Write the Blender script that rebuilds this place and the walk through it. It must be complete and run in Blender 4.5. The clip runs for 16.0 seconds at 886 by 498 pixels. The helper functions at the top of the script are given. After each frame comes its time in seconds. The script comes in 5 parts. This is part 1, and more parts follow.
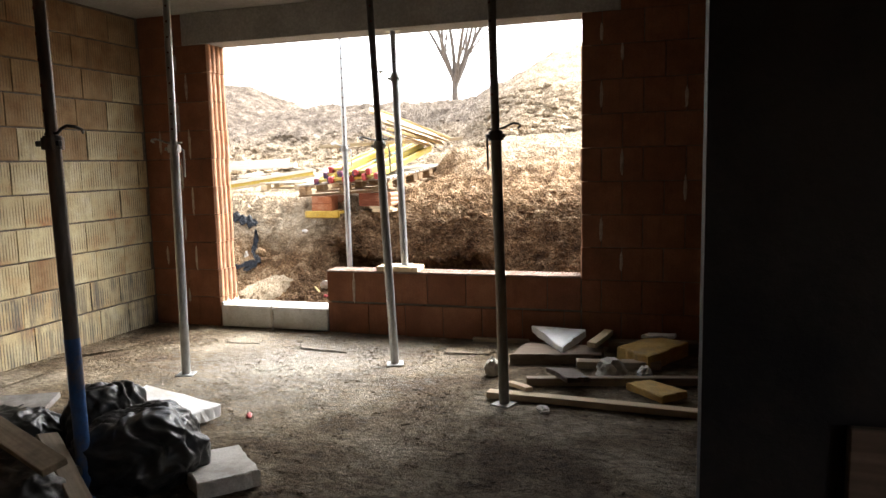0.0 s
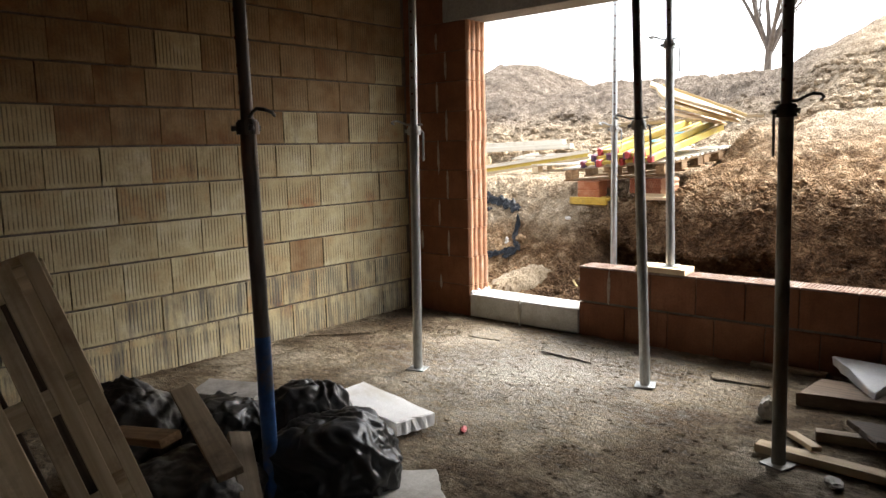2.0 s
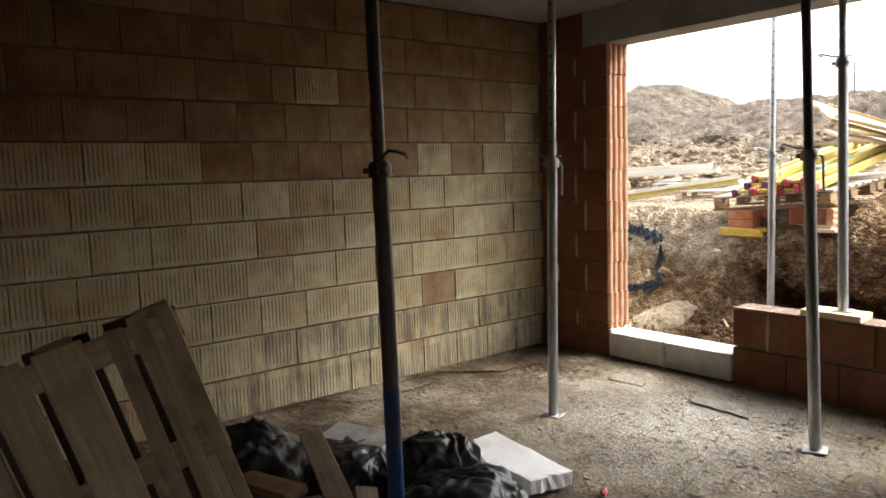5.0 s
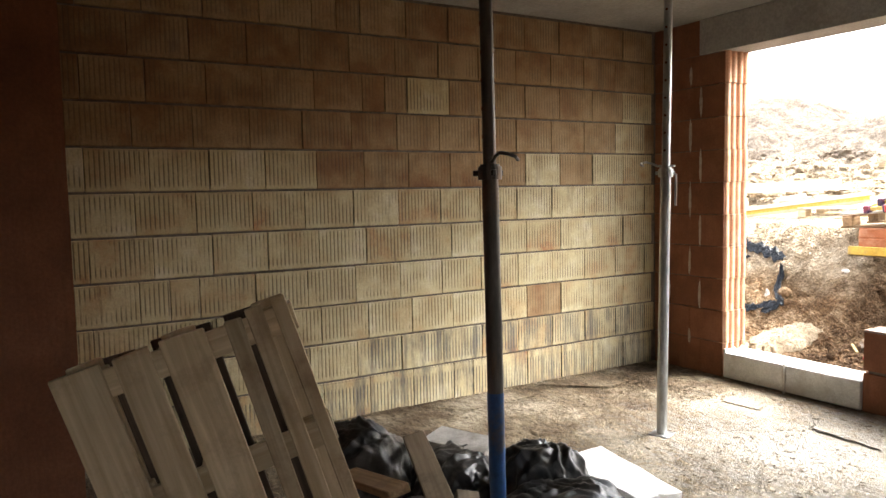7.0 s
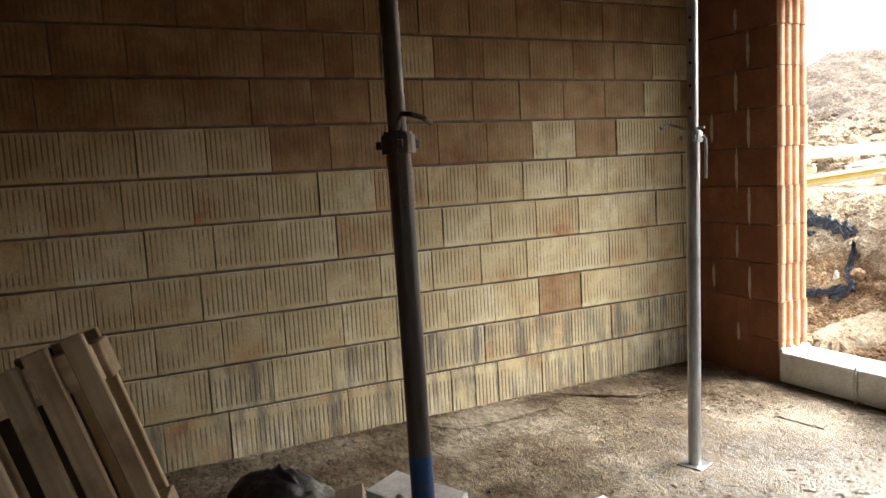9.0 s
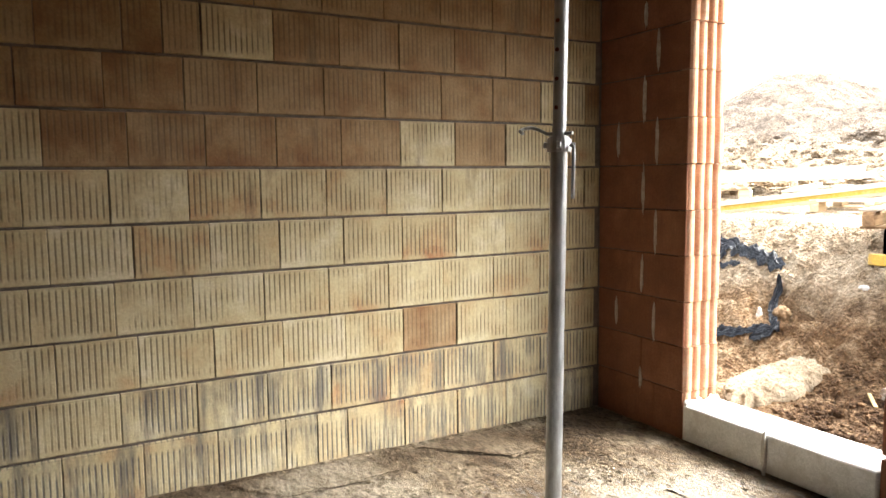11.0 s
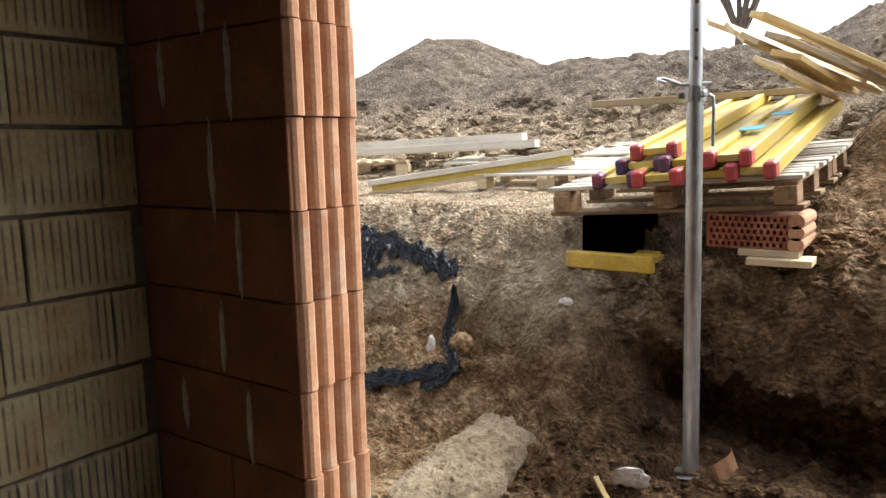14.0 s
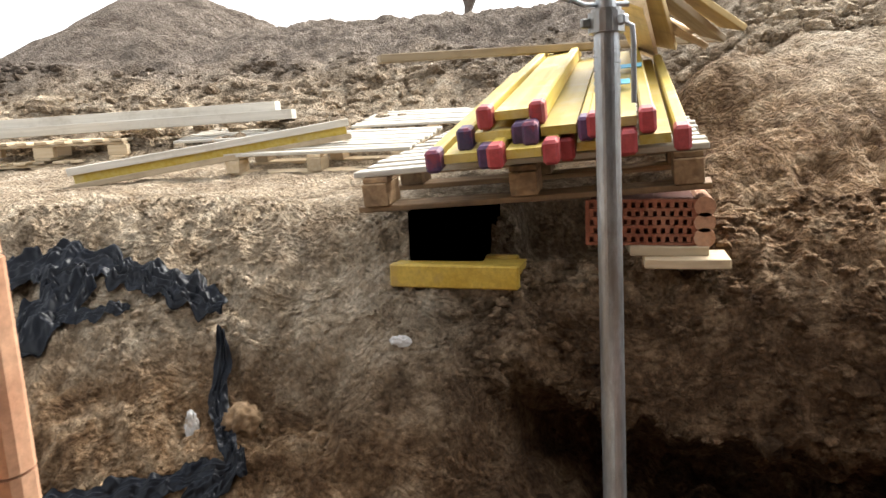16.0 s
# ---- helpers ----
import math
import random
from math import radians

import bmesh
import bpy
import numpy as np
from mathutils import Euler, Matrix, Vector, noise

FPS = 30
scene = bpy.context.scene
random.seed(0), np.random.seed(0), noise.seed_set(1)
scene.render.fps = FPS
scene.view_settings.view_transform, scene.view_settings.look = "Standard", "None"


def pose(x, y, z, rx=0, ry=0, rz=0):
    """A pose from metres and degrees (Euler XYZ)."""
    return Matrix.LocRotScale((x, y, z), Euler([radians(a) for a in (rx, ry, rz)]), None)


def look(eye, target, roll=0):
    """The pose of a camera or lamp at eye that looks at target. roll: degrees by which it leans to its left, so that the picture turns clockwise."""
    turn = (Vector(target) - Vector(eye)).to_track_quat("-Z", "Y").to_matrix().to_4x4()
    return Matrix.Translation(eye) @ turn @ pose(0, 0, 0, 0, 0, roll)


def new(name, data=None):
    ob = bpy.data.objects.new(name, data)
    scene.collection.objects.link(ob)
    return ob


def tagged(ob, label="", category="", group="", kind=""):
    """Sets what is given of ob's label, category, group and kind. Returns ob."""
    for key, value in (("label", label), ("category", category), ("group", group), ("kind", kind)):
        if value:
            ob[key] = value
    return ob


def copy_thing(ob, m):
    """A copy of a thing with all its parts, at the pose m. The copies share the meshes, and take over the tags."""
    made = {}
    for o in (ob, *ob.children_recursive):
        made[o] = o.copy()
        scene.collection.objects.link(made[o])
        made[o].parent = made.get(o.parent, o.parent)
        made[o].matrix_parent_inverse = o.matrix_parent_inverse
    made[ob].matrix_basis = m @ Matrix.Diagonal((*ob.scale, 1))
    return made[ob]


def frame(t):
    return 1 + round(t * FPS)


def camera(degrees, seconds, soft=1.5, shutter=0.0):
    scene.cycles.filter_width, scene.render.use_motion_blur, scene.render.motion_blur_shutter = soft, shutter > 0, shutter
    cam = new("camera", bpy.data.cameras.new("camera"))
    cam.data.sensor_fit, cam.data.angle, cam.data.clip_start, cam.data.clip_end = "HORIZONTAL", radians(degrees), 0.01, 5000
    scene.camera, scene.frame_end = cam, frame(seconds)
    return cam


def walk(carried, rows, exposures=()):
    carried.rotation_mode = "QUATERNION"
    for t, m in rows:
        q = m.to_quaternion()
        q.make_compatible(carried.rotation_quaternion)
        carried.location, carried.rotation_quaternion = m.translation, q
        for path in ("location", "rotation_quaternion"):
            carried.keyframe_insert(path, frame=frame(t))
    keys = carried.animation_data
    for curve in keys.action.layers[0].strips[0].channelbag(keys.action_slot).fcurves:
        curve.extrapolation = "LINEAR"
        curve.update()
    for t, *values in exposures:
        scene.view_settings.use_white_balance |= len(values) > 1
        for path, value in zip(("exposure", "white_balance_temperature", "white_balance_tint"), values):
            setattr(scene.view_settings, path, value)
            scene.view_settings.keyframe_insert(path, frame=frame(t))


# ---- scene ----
cam = camera(63.1, 16.0, shutter=0.12)
PATH = [
    (0, (0.547, 0.498, 1.427), (-0.053, 2.391, 1.189), -1.3),
    (0.5, (0.517, 0.757, 1.45), (-0.191, 2.611, 1.204), -1.2),
    (1, (0.531, 0.979, 1.45), (-0.421, 2.722, 1.213), -1.2),
    (1.5, (0.548, 1.143, 1.444), (-0.645, 2.724, 1.172), -1.1),
    (2, (0.509, 1.225, 1.446), (-0.783, 2.726, 1.17), -1.3),
    (2.5, (0.438, 1.299, 1.459), (-0.922, 2.737, 1.173), -1.8),
    (3, (0.407, 1.359, 1.456), (-1.032, 2.717, 1.17), -1.9),
    (3.5, (0.431, 1.41, 1.452), (-1.068, 2.699, 1.149), -2.0),
    (4, (0.416, 1.407, 1.457), (-1.069, 2.708, 1.139), -2.2),
    (4.5, (0.381, 1.395, 1.478), (-1.087, 2.72, 1.177), -1.9),
    (5, (0.332, 1.371, 1.522), (-1.216, 2.619, 1.313), -1.8),
    (5.2, (0.34, 1.356, 1.536), (-1.281, 2.514, 1.36), -1.6),
    (7.3, (0.311, 1.36, 1.468), (-1.405, 2.374, 1.309), -1.2),
    (7.5, (0.283, 1.428, 1.472), (-1.399, 2.491, 1.27), -0.9),
    (8, (0.165, 1.731, 1.443), (-1.528, 2.773, 1.229), -2.1),
    (8.5, (-0.007, 1.952, 1.467), (-1.8, 2.812, 1.253), -3.2),
    (11, (-0.575, 3.02, 1.444), (-2.319, 3.98, 1.25), -0.6),
    (11.5, (-0.724, 3.312, 1.45), (-2.319, 4.5, 1.24), -0.6),
    (12, (-0.901, 3.644, 1.43), (-2.446, 4.893, 1.195), -2.4),
    (12.5, (-1.146, 3.896, 1.435), (-2.523, 5.325, 1.188), -2.2),
    (13, (-1.371, 4.149, 1.432), (-2.714, 5.609, 1.176), -2.2),
    (13.5, (-1.652, 4.464, 1.421), (-2.961, 5.955, 1.167), -1.8),
    (14, (-1.91, 4.722, 1.419), (-3.062, 6.333, 1.141), -1.4),
    (14.5, (-2.114, 4.994, 1.392), (-3.244, 6.617, 1.09), -2.0),
    (15, (-2.354, 5.227, 1.387), (-3.436, 6.88, 1.076), -3.3),
    (15.5, (-2.567, 5.433, 1.406), (-3.331, 7.249, 1.061), -3.0),
    (16, (-2.659, 5.656, 1.393), (-3.163, 7.556, 1.024), -2.4),
]
EXPOSURES = [(0, 2.95), (1, 2.8), (2, 2.5), (3, 2.4), (4, 2.55), (4.5, 2.65), (5.0, 2.4), (5.2, 2.45), (7.3, 3.65), (7.6, 3.55), (8.0, 3.1), (8.5, 3.1), (11, 3.6), (11.5, 2.65), (12, 2.2), (13.5, 1.75), (14.5, 1.7), (16, 1.72)]
walk(cam, [(t, look(eye, target, roll)) for t, eye, target, roll in PATH], EXPOSURES)

# ---- light ----
world = bpy.data.worlds.new("overcast_sky")
scene.world = world
world.use_nodes = True
wn, wl = world.node_tree.nodes, world.node_tree.links
sky = wn.new("ShaderNodeTexSky")
sky.sky_type, sky.sun_disc = "NISHITA", False
sky.sun_elevation, sky.sun_rotation = radians(46), radians(27)
sky.dust_density, sky.air_density = 3.0, 1.0
pale = wn.new("ShaderNodeHueSaturation")
pale.inputs["Saturation"].default_value = 0.22
wl.new(sky.outputs[0], pale.inputs["Color"])
wl.new(pale.outputs[0], wn["Background"].inputs["Color"])
wn["Background"].inputs["Strength"].default_value = 0.15
sun = new("sun", bpy.data.lights.new("sun", "SUN"))
sun.data.energy, sun.data.angle, sun.data.color = 1.6, radians(40), (1.0, 0.96, 0.90)
sun.matrix_world = look((7.7, 27, 24.4), (-3, 6, 0))


# ---- materials ----
def nodes_of(name):
    m = bpy.data.materials.new(name)
    m.use_nodes = True
    t = m.node_tree
    return m, t.nodes, t.links, t.nodes["Principled BSDF"]


def ramp(n, stops):
    r = n.new("ShaderNodeValToRGB")
    e = r.color_ramp.elements
    while len(e) < len(stops):
        e.new(0.5)
    for el, (p, c) in zip(e, stops):
        el.position, el.color = p, (*c, 1) if len(c) == 3 else c
    return r


def mix(n, l, a, b, fac, mode="MIX"):
    x = n.new("ShaderNodeMix")
    x.data_type, x.blend_type = "RGBA", mode
    for k, v in ((6, a), (7, b), (0, fac)):
        if isinstance(v, (int, float)):
            x.inputs[k].default_value = v
        elif isinstance(v, tuple):
            x.inputs[k].default_value = (*v, 1)
        else:
            l.new(v, x.inputs[k])
    return x.outputs[2]


def tex(n, l, kind, vec, **kw):
    x = n.new(kind)
    l.new(vec, x.inputs["Vector"])
    for k, v in kw.items():
        x.inputs[k.replace("_", " ").title() if k != "w" else "W"].default_value = v
    return x


def mottled(name, a, b, c=None, scale=6.0, fine=60.0, rough=0.9, bump=0.3, depth=0.004, metal=0.0, vary=0.0, spec=0.3, stretch=(1, 1, 1)):
    """Two colours mixed at two scales, stains of a third, fine relief; vary: how far single pieces differ."""
    m, n, l, p = nodes_of(name)
    co = n.new("ShaderNodeTexCoord")
    mp = n.new("ShaderNodeMapping")
    mp.inputs["Scale"].default_value = stretch
    l.new(co.outputs["Object"], mp.inputs["Vector"])
    info = n.new("ShaderNodeObjectInfo")
    shift = n.new("ShaderNodeVectorMath")
    shift.operation = "MULTIPLY_ADD"
    l.new(info.outputs["Random"], shift.inputs[0])
    shift.inputs[1].default_value = (37, 53, 71)
    l.new(mp.outputs[0], shift.inputs[2])
    v = shift.outputs[0]
    big = tex(n, l, "ShaderNodeTexNoise", v, scale=scale, detail=6.0, roughness=0.6)
    small = tex(n, l, "ShaderNodeTexNoise", v, scale=fine, detail=5.0, roughness=0.65)
    r1 = ramp(n, [(0.35, a), (0.66, b)])
    l.new(big.outputs[0], r1.inputs[0])
    r2 = ramp(n, [(0.3, (0.72, 0.72, 0.72)), (0.7, (1.18, 1.18, 1.18))])
    l.new(small.outputs[0], r2.inputs[0])
    col = mix(n, l, r1.outputs[0], r2.outputs[0], 0.8, "MULTIPLY")
    if c:
        st = tex(n, l, "ShaderNodeTexNoise", v, scale=scale * 0.45, detail=8.0, roughness=0.7)
        r3 = ramp(n, [(0.52, (0, 0, 0)), (0.66, (1, 1, 1))])
        l.new(st.outputs[0], r3.inputs[0])
        col = mix(n, l, col, c, r3.outputs[0])
    if vary:
        hs = n.new("ShaderNodeHueSaturation")
        mr = n.new("ShaderNodeMapRange")
        mr.inputs["To Min"].default_value, mr.inputs["To Max"].default_value = 1 - vary, 1 + vary
        l.new(info.outputs["Random"], mr.inputs[0])
        l.new(mr.outputs[0], hs.inputs["Value"])
        l.new(col, hs.inputs["Color"])
        col = hs.outputs[0]
    l.new(col, p.inputs["Base Color"])
    p.inputs["Metallic"].default_value = metal
    p.inputs["Specular IOR Level"].default_value = spec
    rr = n.new("ShaderNodeMapRange")
    rr.inputs["To Min"].default_value, rr.inputs["To Max"].default_value = max(0.05, rough - 0.12), min(1, rough + 0.08)
    l.new(small.outputs[0], rr.inputs[0])
    l.new(rr.outputs[0], p.inputs["Roughness"])
    if bump:
        add = n.new("ShaderNodeMath")
        add.operation = "ADD"
        l.new(big.outputs[0], add.inputs[0])
        l.new(small.outputs[0], add.inputs[1])
        bp = n.new("ShaderNodeBump")
        bp.inputs["Strength"].default_value, bp.inputs["Distance"].default_value = bump, depth
        l.new(add.outputs[0], bp.inputs["Height"])
        l.new(bp.outputs[0], p.inputs["Normal"])
    return m


def clay(name, tones, axis, ribs=1.0, pitch=0.0255, dirt_shade=(0.10, 0.075, 0.05), wet=0.0):
    """Fired clay block: tone by piece, firing clouds, combed upright grooves along an axis with painted shade, dirty
    runs.
    """
    m, n, l, p = nodes_of(name)
    co = n.new("ShaderNodeTexCoord")
    info = n.new("ShaderNodeObjectInfo")
    shift = n.new("ShaderNodeVectorMath")
    shift.operation = "MULTIPLY_ADD"
    l.new(info.outputs["Random"], shift.inputs[0])
    shift.inputs[1].default_value = (31, 47, 23)
    l.new(co.outputs["Object"], shift.inputs[2])
    v = shift.outputs[0]
    tone = ramp(n, tones)
    cloud = tex(n, l, "ShaderNodeTexNoise", v, scale=4.5, detail=5.0, roughness=0.6)
    ad = n.new("ShaderNodeMath")
    ad.operation = "MULTIPLY_ADD"
    l.new(cloud.outputs[0], ad.inputs[0])
    ad.inputs[1].default_value = 2.0
    half = n.new("ShaderNodeMath")
    half.operation = "MULTIPLY_ADD"
    l.new(info.outputs["Random"], half.inputs[0])
    half.inputs[1].default_value, half.inputs[2].default_value = 0.4, -0.62
    l.new(half.outputs[0], ad.inputs[2])
    l.new(ad.outputs[0], tone.inputs[0])
    grain = tex(n, l, "ShaderNodeTexNoise", v, scale=85.0, detail=4.0, roughness=0.6)
    g = ramp(n, [(0.3, (0.78, 0.78, 0.78)), (0.7, (1.12, 1.12, 1.12))])
    l.new(grain.outputs[0], g.inputs[0])
    col = mix(n, l, tone.outputs[0], g.outputs[0], 0.8, "MULTIPLY")
    runs = n.new("ShaderNodeMapping")
    runs.inputs["Scale"].default_value = (9, 9, 1.3)
    l.new(v, runs.inputs[0])
    rn = tex(n, l, "ShaderNodeTexNoise", runs.outputs[0], scale=1.6, detail=6.0, roughness=0.7)
    rm = ramp(n, [(0.56 - wet, (0, 0, 0)), (0.76 - wet, (0.75, 0.75, 0.75))])
    l.new(rn.outputs[0], rm.inputs[0])
    col = mix(n, l, col, dirt_shade, rm.outputs[0])
    # combed grooves: the shade of their depth is painted in with the run colour
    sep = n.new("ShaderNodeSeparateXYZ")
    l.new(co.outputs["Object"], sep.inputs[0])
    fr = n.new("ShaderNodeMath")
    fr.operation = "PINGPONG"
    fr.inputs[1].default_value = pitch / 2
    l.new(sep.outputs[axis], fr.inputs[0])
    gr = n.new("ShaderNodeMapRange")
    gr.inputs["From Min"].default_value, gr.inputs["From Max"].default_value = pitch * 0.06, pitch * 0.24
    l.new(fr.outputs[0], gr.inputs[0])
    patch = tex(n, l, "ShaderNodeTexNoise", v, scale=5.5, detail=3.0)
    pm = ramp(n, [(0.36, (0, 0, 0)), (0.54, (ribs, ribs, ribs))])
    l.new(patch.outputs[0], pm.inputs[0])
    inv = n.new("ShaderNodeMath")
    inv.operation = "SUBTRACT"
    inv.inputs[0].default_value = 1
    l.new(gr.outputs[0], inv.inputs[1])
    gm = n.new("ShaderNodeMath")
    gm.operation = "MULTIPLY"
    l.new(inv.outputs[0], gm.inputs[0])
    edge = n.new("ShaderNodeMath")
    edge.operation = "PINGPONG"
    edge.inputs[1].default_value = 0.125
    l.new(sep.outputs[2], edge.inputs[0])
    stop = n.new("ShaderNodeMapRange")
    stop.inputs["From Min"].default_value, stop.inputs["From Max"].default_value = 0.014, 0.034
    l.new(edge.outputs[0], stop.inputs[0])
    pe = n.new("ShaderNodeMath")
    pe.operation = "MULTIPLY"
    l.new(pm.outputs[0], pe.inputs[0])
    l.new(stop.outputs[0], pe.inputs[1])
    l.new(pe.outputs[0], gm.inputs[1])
    col = mix(n, l, col, dirt_shade, gm.outputs[0])
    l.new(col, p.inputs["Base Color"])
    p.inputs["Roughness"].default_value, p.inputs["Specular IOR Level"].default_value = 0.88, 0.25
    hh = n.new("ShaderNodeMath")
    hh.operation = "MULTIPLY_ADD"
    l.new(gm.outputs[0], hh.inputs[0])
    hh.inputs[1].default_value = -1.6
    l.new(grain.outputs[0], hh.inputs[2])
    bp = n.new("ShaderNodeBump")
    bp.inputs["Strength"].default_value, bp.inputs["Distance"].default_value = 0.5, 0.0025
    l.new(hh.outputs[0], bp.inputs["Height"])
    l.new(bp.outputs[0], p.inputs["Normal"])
    return m


def wood(name, a, b, stain=(0.12, 0.09, 0.06), rough=0.75, along=0, spread=(0.6, 1.28)):
    """Sawn timber: grain along the local axis, knots, grey stains, tone by piece."""
    m, n, l, p = nodes_of(name)
    co = n.new("ShaderNodeTexCoord")
    info = n.new("ShaderNodeObjectInfo")
    shift = n.new("ShaderNodeVectorMath")
    shift.operation = "MULTIPLY_ADD"
    l.new(info.outputs["Random"], shift.inputs[0])
    shift.inputs[1].default_value = (17, 29, 41)
    l.new(co.outputs["Object"], shift.inputs[2])
    mp = n.new("ShaderNodeMapping")
    sc = [38.0, 38.0, 38.0]
    sc[along] = 1.6
    mp.inputs["Scale"].default_value = sc
    l.new(shift.outputs[0], mp.inputs[0])
    gr = tex(n, l, "ShaderNodeTexNoise", mp.outputs[0], scale=1.0, detail=5.0, distortion=0.6)
    r = ramp(n, [(0.3, a), (0.7, b)])
    l.new(gr.outputs[0], r.inputs[0])
    st = tex(n, l, "ShaderNodeTexNoise", shift.outputs[0], scale=5.0, detail=7.0, roughness=0.7)
    sm = ramp(n, [(0.5, (0, 0, 0)), (0.72, (0.8, 0.8, 0.8))])
    l.new(st.outputs[0], sm.inputs[0])
    col = mix(n, l, r.outputs[0], stain, sm.outputs[0])
    hs = n.new("ShaderNodeHueSaturation")
    mr = n.new("ShaderNodeMapRange")
    mr.inputs["To Min"].default_value, mr.inputs["To Max"].default_value = spread
    l.new(info.outputs["Random"], mr.inputs[0])
    l.new(mr.outputs[0], hs.inputs["Value"])
    l.new(col, hs.inputs["Color"])
    l.new(hs.outputs[0], p.inputs["Base Color"])
    p.inputs["Roughness"].default_value, p.inputs["Specular IOR Level"].default_value = rough, 0.25
    bp = n.new("ShaderNodeBump")
    bp.inputs["Strength"].default_value, bp.inputs["Distance"].default_value = 0.35, 0.003
    l.new(gr.outputs[0], bp.inputs["Height"])
    l.new(bp.outputs[0], p.inputs["Normal"])
    return m


def earth(name="dug_earth", vary=False):
    """Dug ground: dry sand, brown loam and grey topsoil in patches of their own, crumbs of all sizes."""
    m, n, l, p = nodes_of(name)
    geo = n.new("ShaderNodeNewGeometry")
    v = geo.outputs["Position"]
    big = tex(n, l, "ShaderNodeTexNoise", v, scale=0.9, detail=7.0, roughness=0.62)
    mid = tex(n, l, "ShaderNodeTexNoise", v, scale=7.0, detail=8.0, roughness=0.7)
    fin = tex(n, l, "ShaderNodeTexNoise", v, scale=55.0, detail=5.0, roughness=0.7)
    loam = ramp(n, [(0.34, (0.12, 0.064, 0.030)), (0.5, (0.31, 0.195, 0.105)), (0.64, (0.54, 0.395, 0.25))])
    l.new(mid.outputs[0], loam.inputs[0])
    sand = ramp(n, [(0.34, (0.32, 0.235, 0.15)), (0.5, (0.47, 0.37, 0.255)), (0.66, (0.60, 0.50, 0.37))])
    l.new(mid.outputs[0], sand.inputs[0])
    top = ramp(n, [(0.32, (0.135, 0.107, 0.083)), (0.5, (0.22, 0.178, 0.14)), (0.68, (0.31, 0.26, 0.205))])
    l.new(mid.outputs[0], top.inputs[0])
    sep = n.new("ShaderNodeSeparateXYZ")
    l.new(v, sep.inputs[0])

    def band(axis, lo, hi, wob):
        s = n.new("ShaderNodeMath")
        s.operation = "MULTIPLY_ADD"
        l.new(big.outputs[0], s.inputs[0])
        s.inputs[1].default_value = wob
        l.new(sep.outputs[axis], s.inputs[2])
        r = n.new("ShaderNodeMapRange")
        r.inputs["From Min"].default_value, r.inputs["From Max"].default_value = lo + wob / 2, hi + wob / 2
        l.new(s.outputs[0], r.inputs[0])
        return r.outputs[0]

    west = n.new("ShaderNodeMath")
    west.operation = "SUBTRACT"
    west.inputs[0].default_value = 1
    l.new(band(0, -3.3, -2.6, 0.6), west.inputs[1])
    drysand = n.new("ShaderNodeMath")
    drysand.operation = "MULTIPLY"
    l.new(band(2, 0.46, 0.66, 0.6), drysand.inputs[0])
    l.new(west.outputs[0], drysand.inputs[1])
    col = mix(n, l, loam.outputs[0], sand.outputs[0], drysand.outputs[0])
    heap = mix(n, l, sand.outputs[0], top.outputs[0], band(2, 1.55, 2.15, 1.3))
    col = mix(n, l, col, heap, band(1, 10.6, 11.6, 2.2))
    side = n.new("ShaderNodeMath")
    side.operation = "MULTIPLY"
    l.new(band(0, -3.0, -1.6, 0.9), side.inputs[0])
    l.new(band(2, 1.35, 1.75, 0.9), side.inputs[1])
    col = mix(n, l, col, sand.outputs[0], side.outputs[0])
    # darker loam in the cut face below the stack; dry masks the ground outside it
    dark_loam = ramp(n, [(0.34, (0.045, 0.025, 0.013)), (0.5, (0.135, 0.08, 0.042)), (0.66, (0.29, 0.19, 0.108))])
    l.new(mid.outputs[0], dark_loam.inputs[0])
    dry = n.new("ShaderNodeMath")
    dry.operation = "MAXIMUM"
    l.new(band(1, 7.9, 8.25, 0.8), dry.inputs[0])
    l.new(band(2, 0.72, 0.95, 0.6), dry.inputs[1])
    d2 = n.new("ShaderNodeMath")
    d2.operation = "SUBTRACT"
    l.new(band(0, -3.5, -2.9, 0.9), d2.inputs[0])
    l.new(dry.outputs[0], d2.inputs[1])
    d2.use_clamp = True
    col = mix(n, l, col, dark_loam.outputs[0], d2.outputs[0])
    # drying cracks in the crust, in patches
    wob = tex(n, l, "ShaderNodeTexNoise", v, scale=3.2, detail=4.0)
    bent_v = n.new("ShaderNodeVectorMath")
    bent_v.operation = "MULTIPLY_ADD"
    l.new(wob.outputs["Color"], bent_v.inputs[0])
    bent_v.inputs[1].default_value = (0.32, 0.32, 0.32)
    l.new(v, bent_v.inputs[2])
    cr = tex(n, l, "ShaderNodeTexVoronoi", bent_v.outputs[0], scale=8.5)
    cr.feature = "DISTANCE_TO_EDGE"
    line = ramp(n, [(0.0, (0.5, 0.5, 0.5)), (0.03, (1, 1, 1))])
    l.new(cr.outputs["Distance"], line.inputs[0])
    where = ramp(n, [(0.52, (0, 0, 0)), (0.62, (0.7, 0.7, 0.7))])
    l.new(big.outputs[0], where.inputs[0])
    col = mix(n, l, col, line.outputs[0], where.outputs[0], "MULTIPLY")
    # wide damp stains
    damp = tex(n, l, "ShaderNodeTexNoise", v, scale=2.3, detail=9.0, roughness=0.72)
    dr = ramp(n, [(0.38, (0.45, 0.40, 0.36)), (0.49, (1, 1, 1)), (0.62, (1.3, 1.3, 1.3))])
    l.new(damp.outputs[0], dr.inputs[0])
    col = mix(n, l, col, dr.outputs[0], 0.6, "MULTIPLY")
    fr = ramp(n, [(0.32, (0.50, 0.50, 0.50)), (0.66, (1.45, 1.45, 1.45))])
    l.new(fin.outputs[0], fr.inputs[0])
    col = mix(n, l, col, fr.outputs[0], 0.85, "MULTIPLY")
